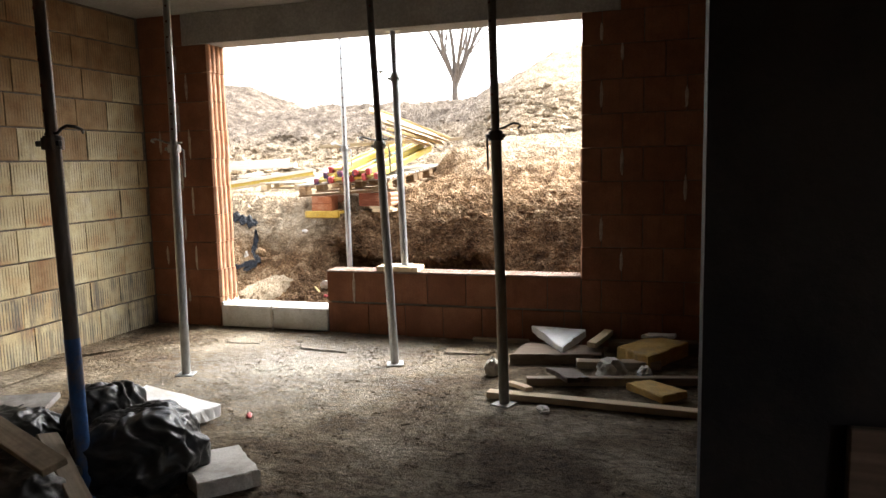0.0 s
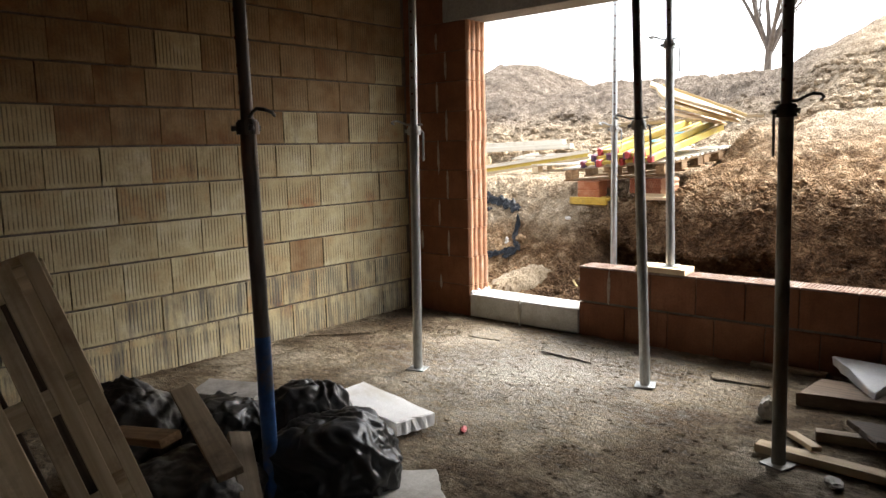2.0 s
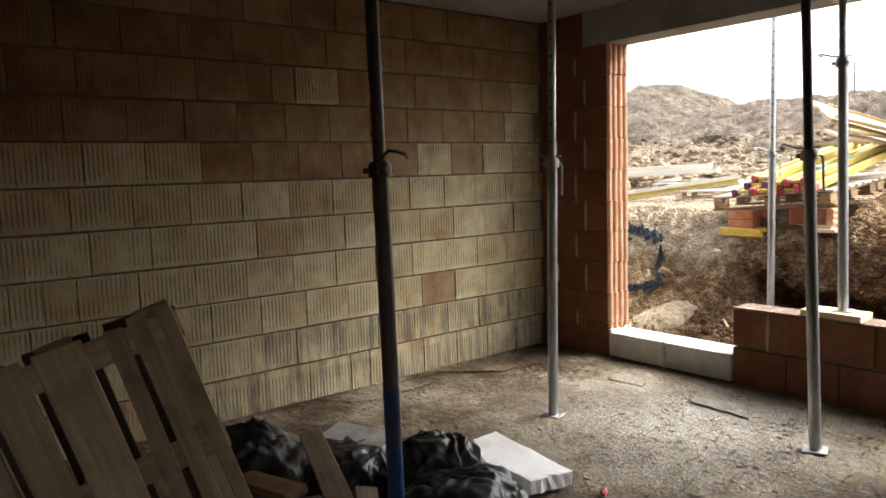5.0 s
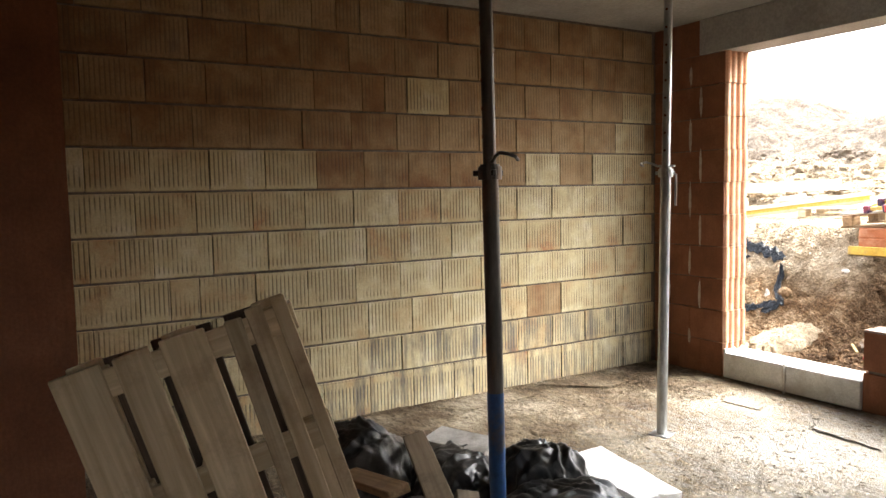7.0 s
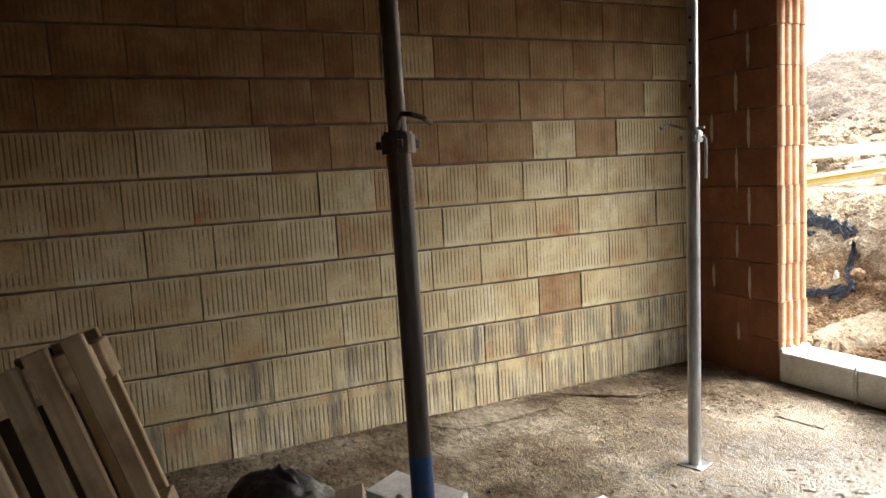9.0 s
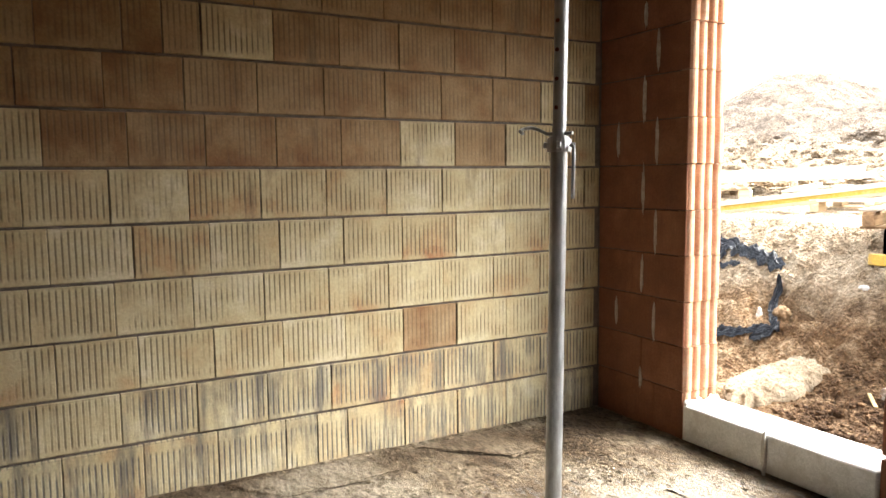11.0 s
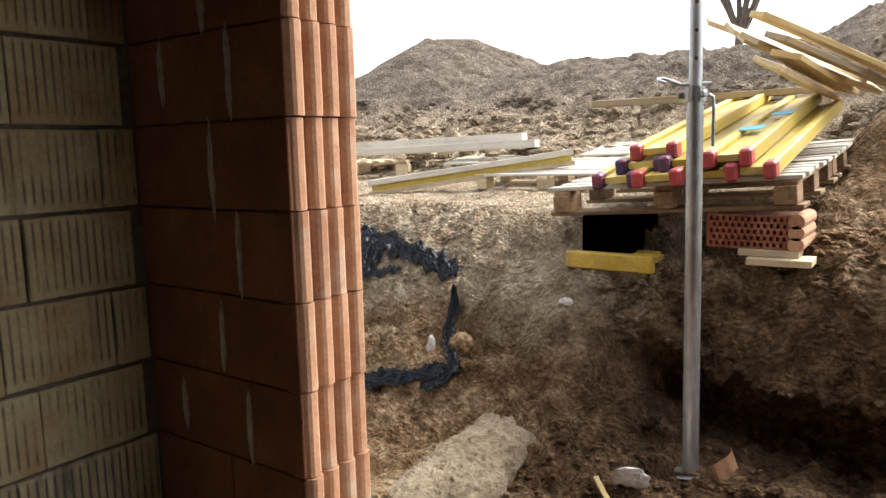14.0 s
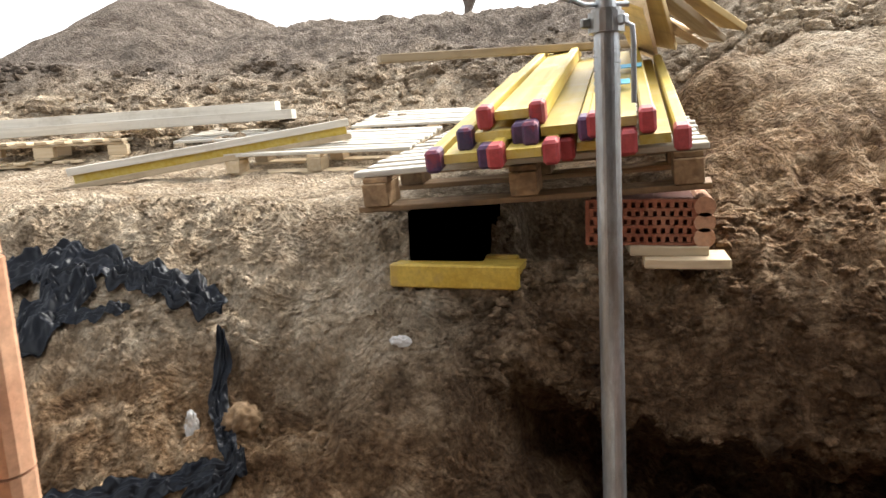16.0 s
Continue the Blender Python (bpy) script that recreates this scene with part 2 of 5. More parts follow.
    # crumbs: shade between them painted in, paler crowns over darker gaps
    vor = tex(n, l, "ShaderNodeTexVoronoi", bent_v.outputs[0], scale=34.0)
    crumb = ramp(n, [(0.12, (1.28, 1.28, 1.28)), (0.42, (0.92, 0.92, 0.92)), (0.7, (0.48, 0.46, 0.44))])
    l.new(vor.outputs[0], crumb.inputs[0])
    col = mix(n, l, col, crumb.outputs[0], 0.3, "MULTIPLY")
    if vary:
        tone = ramp(n, [(0.0, (0.6, 0.56, 0.52)), (0.55, (1, 1, 1)), (1.0, (1.45, 1.45, 1.45))])
        l.new(geo.outputs["Random Per Island"], tone.inputs[0])
        col = mix(n, l, col, tone.outputs[0], 1.0, "MULTIPLY")
    l.new(col, p.inputs["Base Color"])
    p.inputs["Roughness"].default_value, p.inputs["Specular IOR Level"].default_value = 0.97, 0.15
    ad = n.new("ShaderNodeMath")
    ad.operation = "MULTIPLY_ADD"
    l.new(vor.outputs[0], ad.inputs[0])
    ad.inputs[1].default_value = -0.9
    l.new(mid.outputs[0], ad.inputs[2])
    a2 = n.new("ShaderNodeMath")
    l.new(ad.outputs[0], a2.inputs[0])
    l.new(fin.outputs[0], a2.inputs[1])
    bp = n.new("ShaderNodeBump")
    bp.inputs["Strength"].default_value, bp.inputs["Distance"].default_value = 1.0, 0.045
    a3 = n.new("ShaderNodeMath")
    a3.operation = "MULTIPLY_ADD"
    l.new(line.outputs[0], a3.inputs[0])
    a3.inputs[1].default_value = 0.15
    l.new(a2.outputs[0], a3.inputs[2])
    l.new(a3.outputs[0], bp.inputs["Height"])
    l.new(bp.outputs[0], p.inputs["Normal"])
    return m


def screed(name="dirty_screed", vary=False):
    """Dirty screed: trodden earth over grey cement, a spill of pale dust, trowel marks and grains."""
    m, n, l, p = nodes_of(name)
    geo = n.new("ShaderNodeNewGeometry")
    v = geo.outputs["Position"]
    big = tex(n, l, "ShaderNodeTexNoise", v, scale=1.5, detail=8.0, roughness=0.62)
    mp = n.new("ShaderNodeMapping")
    mp.inputs["Scale"].default_value = (1.0, 2.4, 1.0)
    mp.inputs["Rotation"].default_value = (0, 0, 0.5)
    l.new(v, mp.inputs[0])
    mid = tex(n, l, "ShaderNodeTexNoise", mp.outputs[0], scale=11.0, detail=9.0, roughness=0.78, distortion=0.9)
    fin = tex(n, l, "ShaderNodeTexNoise", v, scale=70.0, detail=4.0, roughness=0.7)
    r1 = ramp(n, [(0.40, (0.095, 0.066, 0.039)), (0.5, (0.18, 0.14, 0.092)), (0.61, (0.30, 0.255, 0.19))])
    l.new(big.outputs[0], r1.inputs[0])
    r2 = ramp(n, [(0.38, (0.34, 0.31, 0.27)), (0.5, (1, 1, 1)), (0.62, (1.6, 1.6, 1.6))])
    l.new(mid.outputs[0], r2.inputs[0])
    col = mix(n, l, r1.outputs[0], r2.outputs[0], 0.9, "MULTIPLY")
    d = n.new("ShaderNodeVectorMath")
    d.operation = "DISTANCE"
    l.new(v, d.inputs[0])
    d.inputs[1].default_value = (-2.0, 5.05, 0)
    s = n.new("ShaderNodeMath")
    s.operation = "MULTIPLY_ADD"
    l.new(mid.outputs[0], s.inputs[0])
    s.inputs[1].default_value = 4.5
    l.new(d.outputs["Value"], s.inputs[2])
    f = n.new("ShaderNodeMapRange")
    f.inputs["From Min"].default_value, f.inputs["From Max"].default_value = 3.4, 2.2
    f.inputs["To Max"].default_value = 0.8
    l.new(s.outputs[0], f.inputs[0])
    col = mix(n, l, col, (0.46, 0.44, 0.40), f.outputs[0])
    r3 = ramp(n, [(0.3, (0.68, 0.68, 0.68)), (0.7, (1.22, 1.22, 1.22))])
    l.new(fin.outputs[0], r3.inputs[0])
    col = mix(n, l, col, r3.outputs[0], 0.9, "MULTIPLY")
    if vary:
        tone = ramp(n, [(0.0, (0.5, 0.46, 0.42)), (0.5, (0.9, 0.88, 0.85)), (0.75, (1.15, 1.15, 1.15)), (1.0, (1.7, 1.7, 1.7))])
        l.new(geo.outputs["Random Per Island"], tone.inputs[0])
        col = mix(n, l, col, tone.outputs[0], 1.0, "MULTIPLY")
    l.new(col, p.inputs["Base Color"])
    p.inputs["Roughness"].default_value, p.inputs["Specular IOR Level"].default_value = 0.95, 0.2
    ad = n.new("ShaderNodeMath")
    l.new(mid.outputs[0], ad.inputs[0])
    l.new(fin.outputs[0], ad.inputs[1])
    bp = n.new("ShaderNodeBump")
    bp.inputs["Strength"].default_value, bp.inputs["Distance"].default_value = 1.0, 0.028
    l.new(ad.outputs[0], bp.inputs["Height"])
    l.new(bp.outputs[0], p.inputs["Normal"])
    return m


YELLOW = [(0.0, (0.33, 0.17, 0.085)), (0.12, (0.38, 0.25, 0.13)), (0.4, (0.42, 0.335, 0.19)), (0.75, (0.47, 0.40, 0.245)), (1.0, (0.52, 0.455, 0.31))]
RED = [(0.0, (0.14, 0.058, 0.033)), (0.5, (0.205, 0.084, 0.045)), (1.0, (0.265, 0.122, 0.068))]
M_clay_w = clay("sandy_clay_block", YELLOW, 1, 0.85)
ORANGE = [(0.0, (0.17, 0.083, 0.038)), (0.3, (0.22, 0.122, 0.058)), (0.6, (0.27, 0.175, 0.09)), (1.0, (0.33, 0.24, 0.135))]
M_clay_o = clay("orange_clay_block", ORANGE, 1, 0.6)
M_clay_low = clay("damp_stained_block", YELLOW, 1, 0.95, dirt_shade=(0.085, 0.08, 0.075), wet=0.12)
M_clay_n = clay("red_clay_block", RED, 0, 0.12, dirt_shade=(0.13, 0.05, 0.03))
M_clay_e = clay("red_clay_block_side", RED, 1, 0.1, dirt_shade=(0.13, 0.05, 0.03))
M_groove = mottled("terracotta_groove", (0.42, 0.21, 0.12), (0.52, 0.30, 0.18), (0.50, 0.36, 0.26), 9, 90, 0.88, 0.3, 0.002, vary=0.1)
M_brickend = mottled("perforated_clay", (0.42, 0.19, 0.12), (0.55, 0.33, 0.24), (0.60, 0.50, 0.42), 14, 110, 0.9, 0.35, 0.002, vary=0.1)
M_web = mottled("pale_clay_web", (0.24, 0.15, 0.11), (0.33, 0.24, 0.19), (0.38, 0.32, 0.27), 14, 110, 0.9, 0.35, 0.002)
M_ochre_beam = mottled("yellow_lacquer", (0.52, 0.34, 0.045), (0.62, 0.44, 0.09), (0.40, 0.28, 0.10), 9, 80, 0.55, 0.25, 0.002)
# dark fill for holes and cells, their inner shade put into the colour
M_void = mottled("hollow_shade", (0.10, 0.035, 0.02), (0.14, 0.05, 0.03), None, 20, 90, 0.95, 0)
M_bed = mottled("joint_mortar_dark", (0.10, 0.085, 0.07), (0.17, 0.14, 0.115), None, 20, 120, 0.97, 0.5, 0.004)
M_mortar = mottled("mortar_squeeze", (0.36, 0.29, 0.23), (0.50, 0.43, 0.36), None, 30, 160, 0.95, 0.6, 0.004)
M_concrete = mottled("cast_concrete", (0.27, 0.26, 0.245), (0.38, 0.37, 0.35), (0.20, 0.185, 0.165), 2.2, 50, 0.9, 0.3, 0.003)
M_slab = mottled("ceiling_concrete", (0.24, 0.23, 0.205), (0.33, 0.315, 0.285), (0.17, 0.15, 0.12), 1.5, 45, 0.9, 0.3, 0.003)
M_floor = screed()
M_crumb = screed("floor_crumbs", True)
# near-black base colour stands in for the missing light on the partition
M_dark = mottled("unlit_wall_black", (0.006, 0.006, 0.008), (0.012, 0.011, 0.012), (0.02, 0.018, 0.016), 2.5, 40, 0.8, 0.4, 0.004)
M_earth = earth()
M_clod = earth("crumbled_earth", True)
M_foam = mottled("polystyrene", (0.72, 0.73, 0.74), (0.82, 0.82, 0.82), (0.60, 0.58, 0.54), 7, 180, 0.85, 0.35, 0.002)
M_sill = mottled("aerated_white", (0.60, 0.60, 0.58), (0.72, 0.72, 0.70), (0.48, 0.46, 0.42), 8, 120, 0.9, 0.35, 0.002)
M_gips = mottled("pale_block", (0.50, 0.48, 0.44), (0.64, 0.62, 0.58), (0.36, 0.33, 0.29), 8, 120, 0.92, 0.4, 0.003)
M_galv = mottled("galvanised_steel", (0.36, 0.38, 0.39), (0.52, 0.54, 0.55), (0.28, 0.27, 0.25), 12, 70, 0.42, 0.12, 0.001, metal=0.85, stretch=(1, 1, 0.3))
M_steel = mottled("dull_steel", (0.085, 0.082, 0.08), (0.17, 0.16, 0.15), (0.22, 0.14, 0.09), 9, 60, 0.5, 0.2, 0.001, metal=0.7, stretch=(1, 1, 0.3))
M_worn = mottled("worn_grey_steel", (0.20, 0.20, 0.19), (0.32, 0.32, 0.30), (0.22, 0.16, 0.11), 9, 60, 0.5, 0.2, 0.001, metal=0.35, stretch=(1, 1, 0.3))
M_blue = mottled("blue_paint", (0.012, 0.055, 0.17), (0.02, 0.09, 0.26), (0.10, 0.09, 0.08), 11, 70, 0.42, 0.15, 0.001, spec=0.5)
M_plastic = mottled("black_foil", (0.012, 0.013, 0.014), (0.026, 0.028, 0.030), (0.07, 0.068, 0.062), 7, 26, 0.38, 0.4, 0.006, spec=0.5)
M_ash = mottled("ashy_foil", (0.02, 0.019, 0.018), (0.06, 0.056, 0.05), (0.24, 0.22, 0.19), 5, 60, 0.6, 0.4, 0.006, spec=0.4)
M_foil = mottled("blue_black_foil", (0.004, 0.005, 0.009), (0.008, 0.012, 0.021), None, 9, 30, 0.38, 0.1, 0.003, spec=0.4)
M_brickred = mottled("dark_red_brick", (0.20, 0.064, 0.034), (0.30, 0.105, 0.055), (0.33, 0.15, 0.09), 11, 100, 0.88, 0.35, 0.002)
M_orange = mottled("orange_fired_brick", (0.36, 0.125, 0.06), (0.46, 0.18, 0.09), (0.50, 0.27, 0.17), 11, 100, 0.88, 0.35, 0.002)
M_scaffold = wood("weathered_pale_plank", (0.52, 0.485, 0.41), (0.66, 0.62, 0.54), (0.40, 0.36, 0.29), spread=(0.9, 1.1))
M_stone = mottled("brown_field_stone", (0.20, 0.125, 0.065), (0.32, 0.215, 0.12), (0.14, 0.09, 0.05), 14, 70, 0.9, 0.5, 0.006)
M_crate = wood("dry_pallet_board", (0.45, 0.335, 0.20), (0.68, 0.55, 0.37), (0.30, 0.21, 0.13), spread=(0.8, 1.2))
M_pallet = wood("pallet_wood", (0.23, 0.14, 0.075), (0.42, 0.285, 0.16), (0.09, 0.065, 0.045))
M_board = wood("rough_board", (0.24, 0.185, 0.125), (0.38, 0.30, 0.21), (0.13, 0.10, 0.075))
M_dark_wood = wood("dark_old_wood", (0.085, 0.06, 0.042), (0.16, 0.115, 0.08), (0.05, 0.04, 0.03))
M_pale = wood("fresh_pale_wood", (0.52, 0.40, 0.25), (0.66, 0.54, 0.37), (0.36, 0.28, 0.18))
M_yellow = wood("yellow_coated_wood", (0.56, 0.40, 0.055), (0.66, 0.52, 0.14), (0.60, 0.52, 0.30), 0.5, along=1)
M_ochre_board = wood("ochre_board", (0.46, 0.33, 0.14), (0.60, 0.46, 0.23), (0.34, 0.25, 0.13))
M_ochre = mottled("ochre_panel", (0.42, 0.26, 0.07), (0.56, 0.38, 0.13), (0.30, 0.22, 0.12), 9, 90, 0.85, 0.4, 0.003)
M_red = mottled("red_plastic", (0.36, 0.035, 0.04), (0.48, 0.075, 0.075), (0.20, 0.05, 0.06), 16, 90, 0.5, 0.2, 0.001, vary=0.15, spec=0.5)
M_violet = mottled("worn_blue_cap", (0.05, 0.035, 0.09), (0.12, 0.05, 0.12), (0.30, 0.05, 0.06), 16, 90, 0.55, 0.2, 0.001, spec=0.5)
M_cyan = mottled("blue_marking", (0.10, 0.40, 0.62), (0.16, 0.50, 0.70), None, 16, 90, 0.6, 0)
M_rock = mottled("dusty_rubble", (0.24, 0.185, 0.12), (0.37, 0.30, 0.21), (0.20, 0.15, 0.10), 7, 50, 0.97, 0.9, 0.02)
M_bark = mottled("grey_bark", (0.09, 0.075, 0.065), (0.15, 0.13, 0.115), None, 10, 60, 0.95, 0.5, 0.01)
M_white = mottled("white_scrap", (0.66, 0.65, 0.62), (0.8, 0.79, 0.77), (0.4, 0.33, 0.25), 18, 120, 0.8, 0.3, 0.002)


# ---- mesh helpers ----
def part(name, bm, material, parent=None, label="", smooth=False):
    """Link a bmesh as one mesh object, under a thing or a part if given."""
    me = bpy.data.meshes.new(name)
    bmesh.ops.recalc_face_normals(bm, faces=bm.faces)
    bm.to_mesh(me)
    bm.free()
    if smooth:
        me.polygons.foreach_set("use_smooth", [True] * len(me.polygons))
    me.materials.append(material)
    ob = new(name, me)
    if parent:
        ob.parent = parent
    if label:
        ob["label"] = label
    return ob


def empty(name, m, label, category, group=""):
    ob = new(name)
    ob.empty_display_size = 0.1
    ob.matrix_world = m
    return tagged(ob, label, category, group)


def box(x0, x1, y0, y1, z0, z1, bev=0.0, bm=None):
    b = bm or bmesh.new()
    r = bmesh.ops.create_cube(b, size=1)
    bmesh.ops.scale(b, verts=r["verts"], vec=(x1 - x0, y1 - y0, z1 - z0))
    bmesh.ops.translate(b, verts=r["verts"], vec=((x0 + x1) / 2, (y0 + y1) / 2, (z0 + z1) / 2))
    if bev:
        es = list({e for v in r["verts"] for e in v.link_edges})
        bmesh.ops.bevel(b, geom=es, offset=bev, segments=1, affect="EDGES")
    return b


def tube(z0, z1, r0, r1=None, seg=20, bm=None, x=0, y=0, caps=True):
    b = bm or bmesh.new()
    bmesh.ops.create_cone(b, cap_ends=caps, segments=seg, radius1=r0, radius2=r1 or r0, depth=z1 - z0, matrix=Matrix.Translation((x, y, (z0 + z1) / 2)))
    return b


def bent(points, r, seg=8, bm=None):
    """A round rod along points."""
    b = bm or bmesh.new()
    pts = [Vector(p) for p in points]
    rings = []
    for i, p in enumerate(pts):
        d = (pts[min(i + 1, len(pts) - 1)] - pts[max(i - 1, 0)]).normalized()
        u = d.orthogonal().normalized() if not rings else (prev - d * prev.dot(d)).normalized()
        prev = u
        w = d.cross(u)
        rr = r[i] if isinstance(r, (list, tuple)) else r
        rings.append([b.verts.new(p + (u * math.cos(a) + w * math.sin(a)) * rr) for a in (2 * math.pi * k / seg for k in range(seg))])
    for q, s in zip(rings, rings[1:]):
        for k in range(seg):
            b.faces.new((q[k], q[(k + 1) % seg], s[(k + 1) % seg], s[k]))
    b.faces.new(rings[0][::-1])
    b.faces.new(rings[-1])
    return b


def rough_board(length, width, thick, seed=0, cuts=8, warp=0.004):
    """A sawn board along local x, slightly bowed, with uneven ends."""
    rnd = random.Random(seed)
    b = box(0, length, -width / 2, width / 2, 0, thick, min(0.003, thick * 0.15))
    for k in range(1, cuts):
        g = b.verts[:] + b.edges[:] + b.faces[:]
        bmesh.ops.bisect_plane(b, geom=g, plane_co=(length * k / cuts, 0, 0), plane_no=(1, 0, 0))
    ph, am = rnd.uniform(0, 6), rnd.uniform(0.3, 1) * warp
    e0, e1 = rnd.uniform(-0.06, 0.06), rnd.uniform(-0.06, 0.06)
    for v in b.verts:
        s = v.co.x / length
        v.co.z += am * math.sin(3.1 * s + ph)
        v.co.y += am * math.sin(2.2 * s + ph * 2) + rnd.uniform(-1, 1) * 0.0008
        if s < 0.01:
            v.co.x += e0 * v.co.y
        if s > 0.99:
            v.co.x += e1 * v.co.y
    return b


def lay(p0, p1, roll=0.0):
    """The pose whose x axis runs from p0 to p1, with z as upright as can be."""
    a, d = Vector(p0), (Vector(p1) - Vector(p0)).normalized()
    side = Vector((0, 0, 1)).cross(d).normalized()
    up = d.cross(side)
    m = Matrix((d, side, up)).transposed().to_4x4()
    return Matrix.Translation(a) @ m @ pose(0, 0, 0, roll, 0, 0)


def crumple(radii, seed, amount=0.35, fine=0.12, sub=5, flat=None):
    """A crumpled lump: sharp folds from ridged noise on a ball of the given half sizes."""
    b = bmesh.new()
    bmesh.ops.create_icosphere(b, subdivisions=sub, radius=1)
    o = Vector((seed * 7.3, seed * 3.1, seed * 1.7))
    for v in b.verts:
        p = v.co.copy()
        f = 1 - 2 * abs(noise.noise(p * 1.7 + o))
        g = 1 - 2 * abs(noise.noise(p * 4.1 + o * 2))
        h = 1 - 2 * abs(noise.noise(p * 9.0 + o * 3))
        s = 1 + amount * (f - 0.4) + fine * (g - 0.4) + fine * 0.45 * (h - 0.4)
        v.co = Vector((p.x * radii[0] * s, p.y * radii[1] * s, p.z * radii[2] * s))
        if flat is not None and v.co.z < flat:
            v.co.z = flat + (v.co.z - flat) * 0.05
    return b


def bag_mesh(radii, seed, tie=(0.3, 0.2, 1.0), folds=9):
    """A filled plastic bag: folds run out from the tied point and fade over the belly, with dents."""
    b = bmesh.new()
    bmesh.ops.create_icosphere(b, subdivisions=6, radius=1)
    axis = Vector(tie).normalized()
    u = axis.orthogonal().normalized()
    w = axis.cross(u)
    o = Vector((seed * 5.3, seed * 2.1, seed * 3.7))
    for v in b.verts:
        p = v.co.copy()
        c = p.dot(axis)
        a = math.atan2(p.dot(w), p.dot(u))
        wob = 1.3 * noise.noise(p * 1.4 + o)
        ridge = 1 - 2 * abs(math.sin(a * folds / 2 + wob * 3 + 1.2 * noise.noise(p * 3.1 + o)))
        near = max(0.0, 0.5 + 0.5 * c)
        s = 1 + 0.16 * noise.noise(p * 1.3 + o) + 0.10 * near * ridge * (1 - 0.75 * near * near)
        bend = p + Vector((noise.noise(p * 1.6 + o), noise.noise(p * 1.6 + o * 3), noise.noise(p * 1.6 - o))) * 0.55
        cr = Vector((bend.dot(u) * 3.0, bend.dot(w) * 3.0, bend.dot(axis) * 0.9))
        s += 0.12 * (0.3 - abs(noise.noise(p * 2.3 + o * 2))) + 0.10 * (0.25 - abs(noise.noise(cr + o))) + 0.05 * (0.25 - abs(noise.noise(cr * 2.3 - o)))
        s += 0.02 * (0.25 - abs(noise.noise(Vector((bend.y, bend.z, bend.x)) * 7.0 + o)))
        s *= 1 - 0.10 * max(0, c) ** 6
        q = Vector((p.x * radii[0], p.y * radii[1], p.z * radii[2])) * s
        if q.z < -radii[2] * 0.7:
            q.z = -radii[2] * 0.7 + (q.z + radii[2] * 0.7) * 0.06
        v.co = q
    return b


# ---- setting: shell of the unfinished house ----
WX, NY, TOP = -4.04, 6.04, 2.77     # face of the west wall, face of the window wall, underside of the slab
ND = 0.27                           # depth of the window wall
JL, JR, PL = -3.33, -0.10, -2.26    # jambs of the opening, end of the parapet
HEAD = 2.50


def structure(name, bm, material, label, smooth=False):
    return tagged(part(name, bm, material, smooth=smooth), label, kind="structure")


# floor with low dips and ridges
bm = bmesh.new()
bmesh.ops.create_grid(bm, x_segments=260, y_segments=300, size=0.5)
for v in bm.verts:
    x, y = WX - 0.02 + (v.co.x + 0.5) * 6.7, -1.6 + (v.co.y + 0.5) * 7.66
    z = 0.010 * noise.noise((x * 1.3, y * 1.3, 0)) + 0.006 * noise.noise((x * 6, y * 6, 3)) + 0.007 * (0.5 - abs(noise.noise((x * 13, y * 13, 5)))) + 0.004 * noise.noise((x * 30, y * 24, 7)) - 0.008
    v.co = (x, y, z)
floor = structure("floor", bm, M_floor, "rough grey-brown screed floor with dust and crumbs", True)
structure("ceiling", box(WX - 0.3, 2.7, -1.9, NY + ND, TOP, TOP + 0.2), M_slab, "bare cast concrete ceiling slab")
# backs of the walls: mortar cores set back behind the blocks
west = structure("wall_west", box(WX - 0.25, WX - 0.012, -1.6, NY + ND, -0.05, TOP), M_bed, "wall of sandy yellow hollow clay blocks")
north = structure("wall_north", box(WX - 0.25, JL - 0.05, NY + 0.010, NY + ND - 0.01, -0.1, HEAD), M_bed, "window wall of red hollow clay blocks")
part("core", box(JR + 0.05, 2.4, NY + 0.010, NY + ND - 0.01, -0.1, HEAD), M_bed, north)
part("core", box(PL + 0.03, JR, NY + 0.010, NY + 0.185, -0.1, 0.515), M_bed, north)
structure("wall_south", box(WX, -2.27, 1.20, 1.51, -0.05, TOP), M_clay_e, "dark red clay block wall end")
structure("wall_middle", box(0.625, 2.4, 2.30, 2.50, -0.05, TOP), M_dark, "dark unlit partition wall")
# opening in the unseen east wall, added to let light into the room
structure("wall_east_end", box(2.4, 2.65, -1.85, 0.2, -0.05, TOP), M_clay_e, "plain red clay block wall")
structure("wall_east_head", box(2.4, 2.65, 0.2, 1.15, 2.0, TOP), M_concrete, "concrete head over an unseen opening added for light")
structure("wall_east", box(2.4, 2.65, 1.15, NY + ND, -0.05, TOP), M_clay_e, "plain red clay block wall")
structure("wall_back", box(WX, 2.4, -1.85, -1.6, -0.05, TOP), M_clay_n, "plain red clay block wall behind")
structure("lintel", box(-3.58, 0.18, NY - 0.006, NY + ND, HEAD, TOP - 0.003, 0.004), M_concrete, "grey concrete lintel over the wide opening")
part("course", box(WX, -3.582, NY, NY + ND - 0.01, HEAD, TOP - 0.003), M_clay_n, north)
part("course", box(0.183, 2.4, NY, NY + ND - 0.01, HEAD, TOP - 0.003), M_clay_n, north)

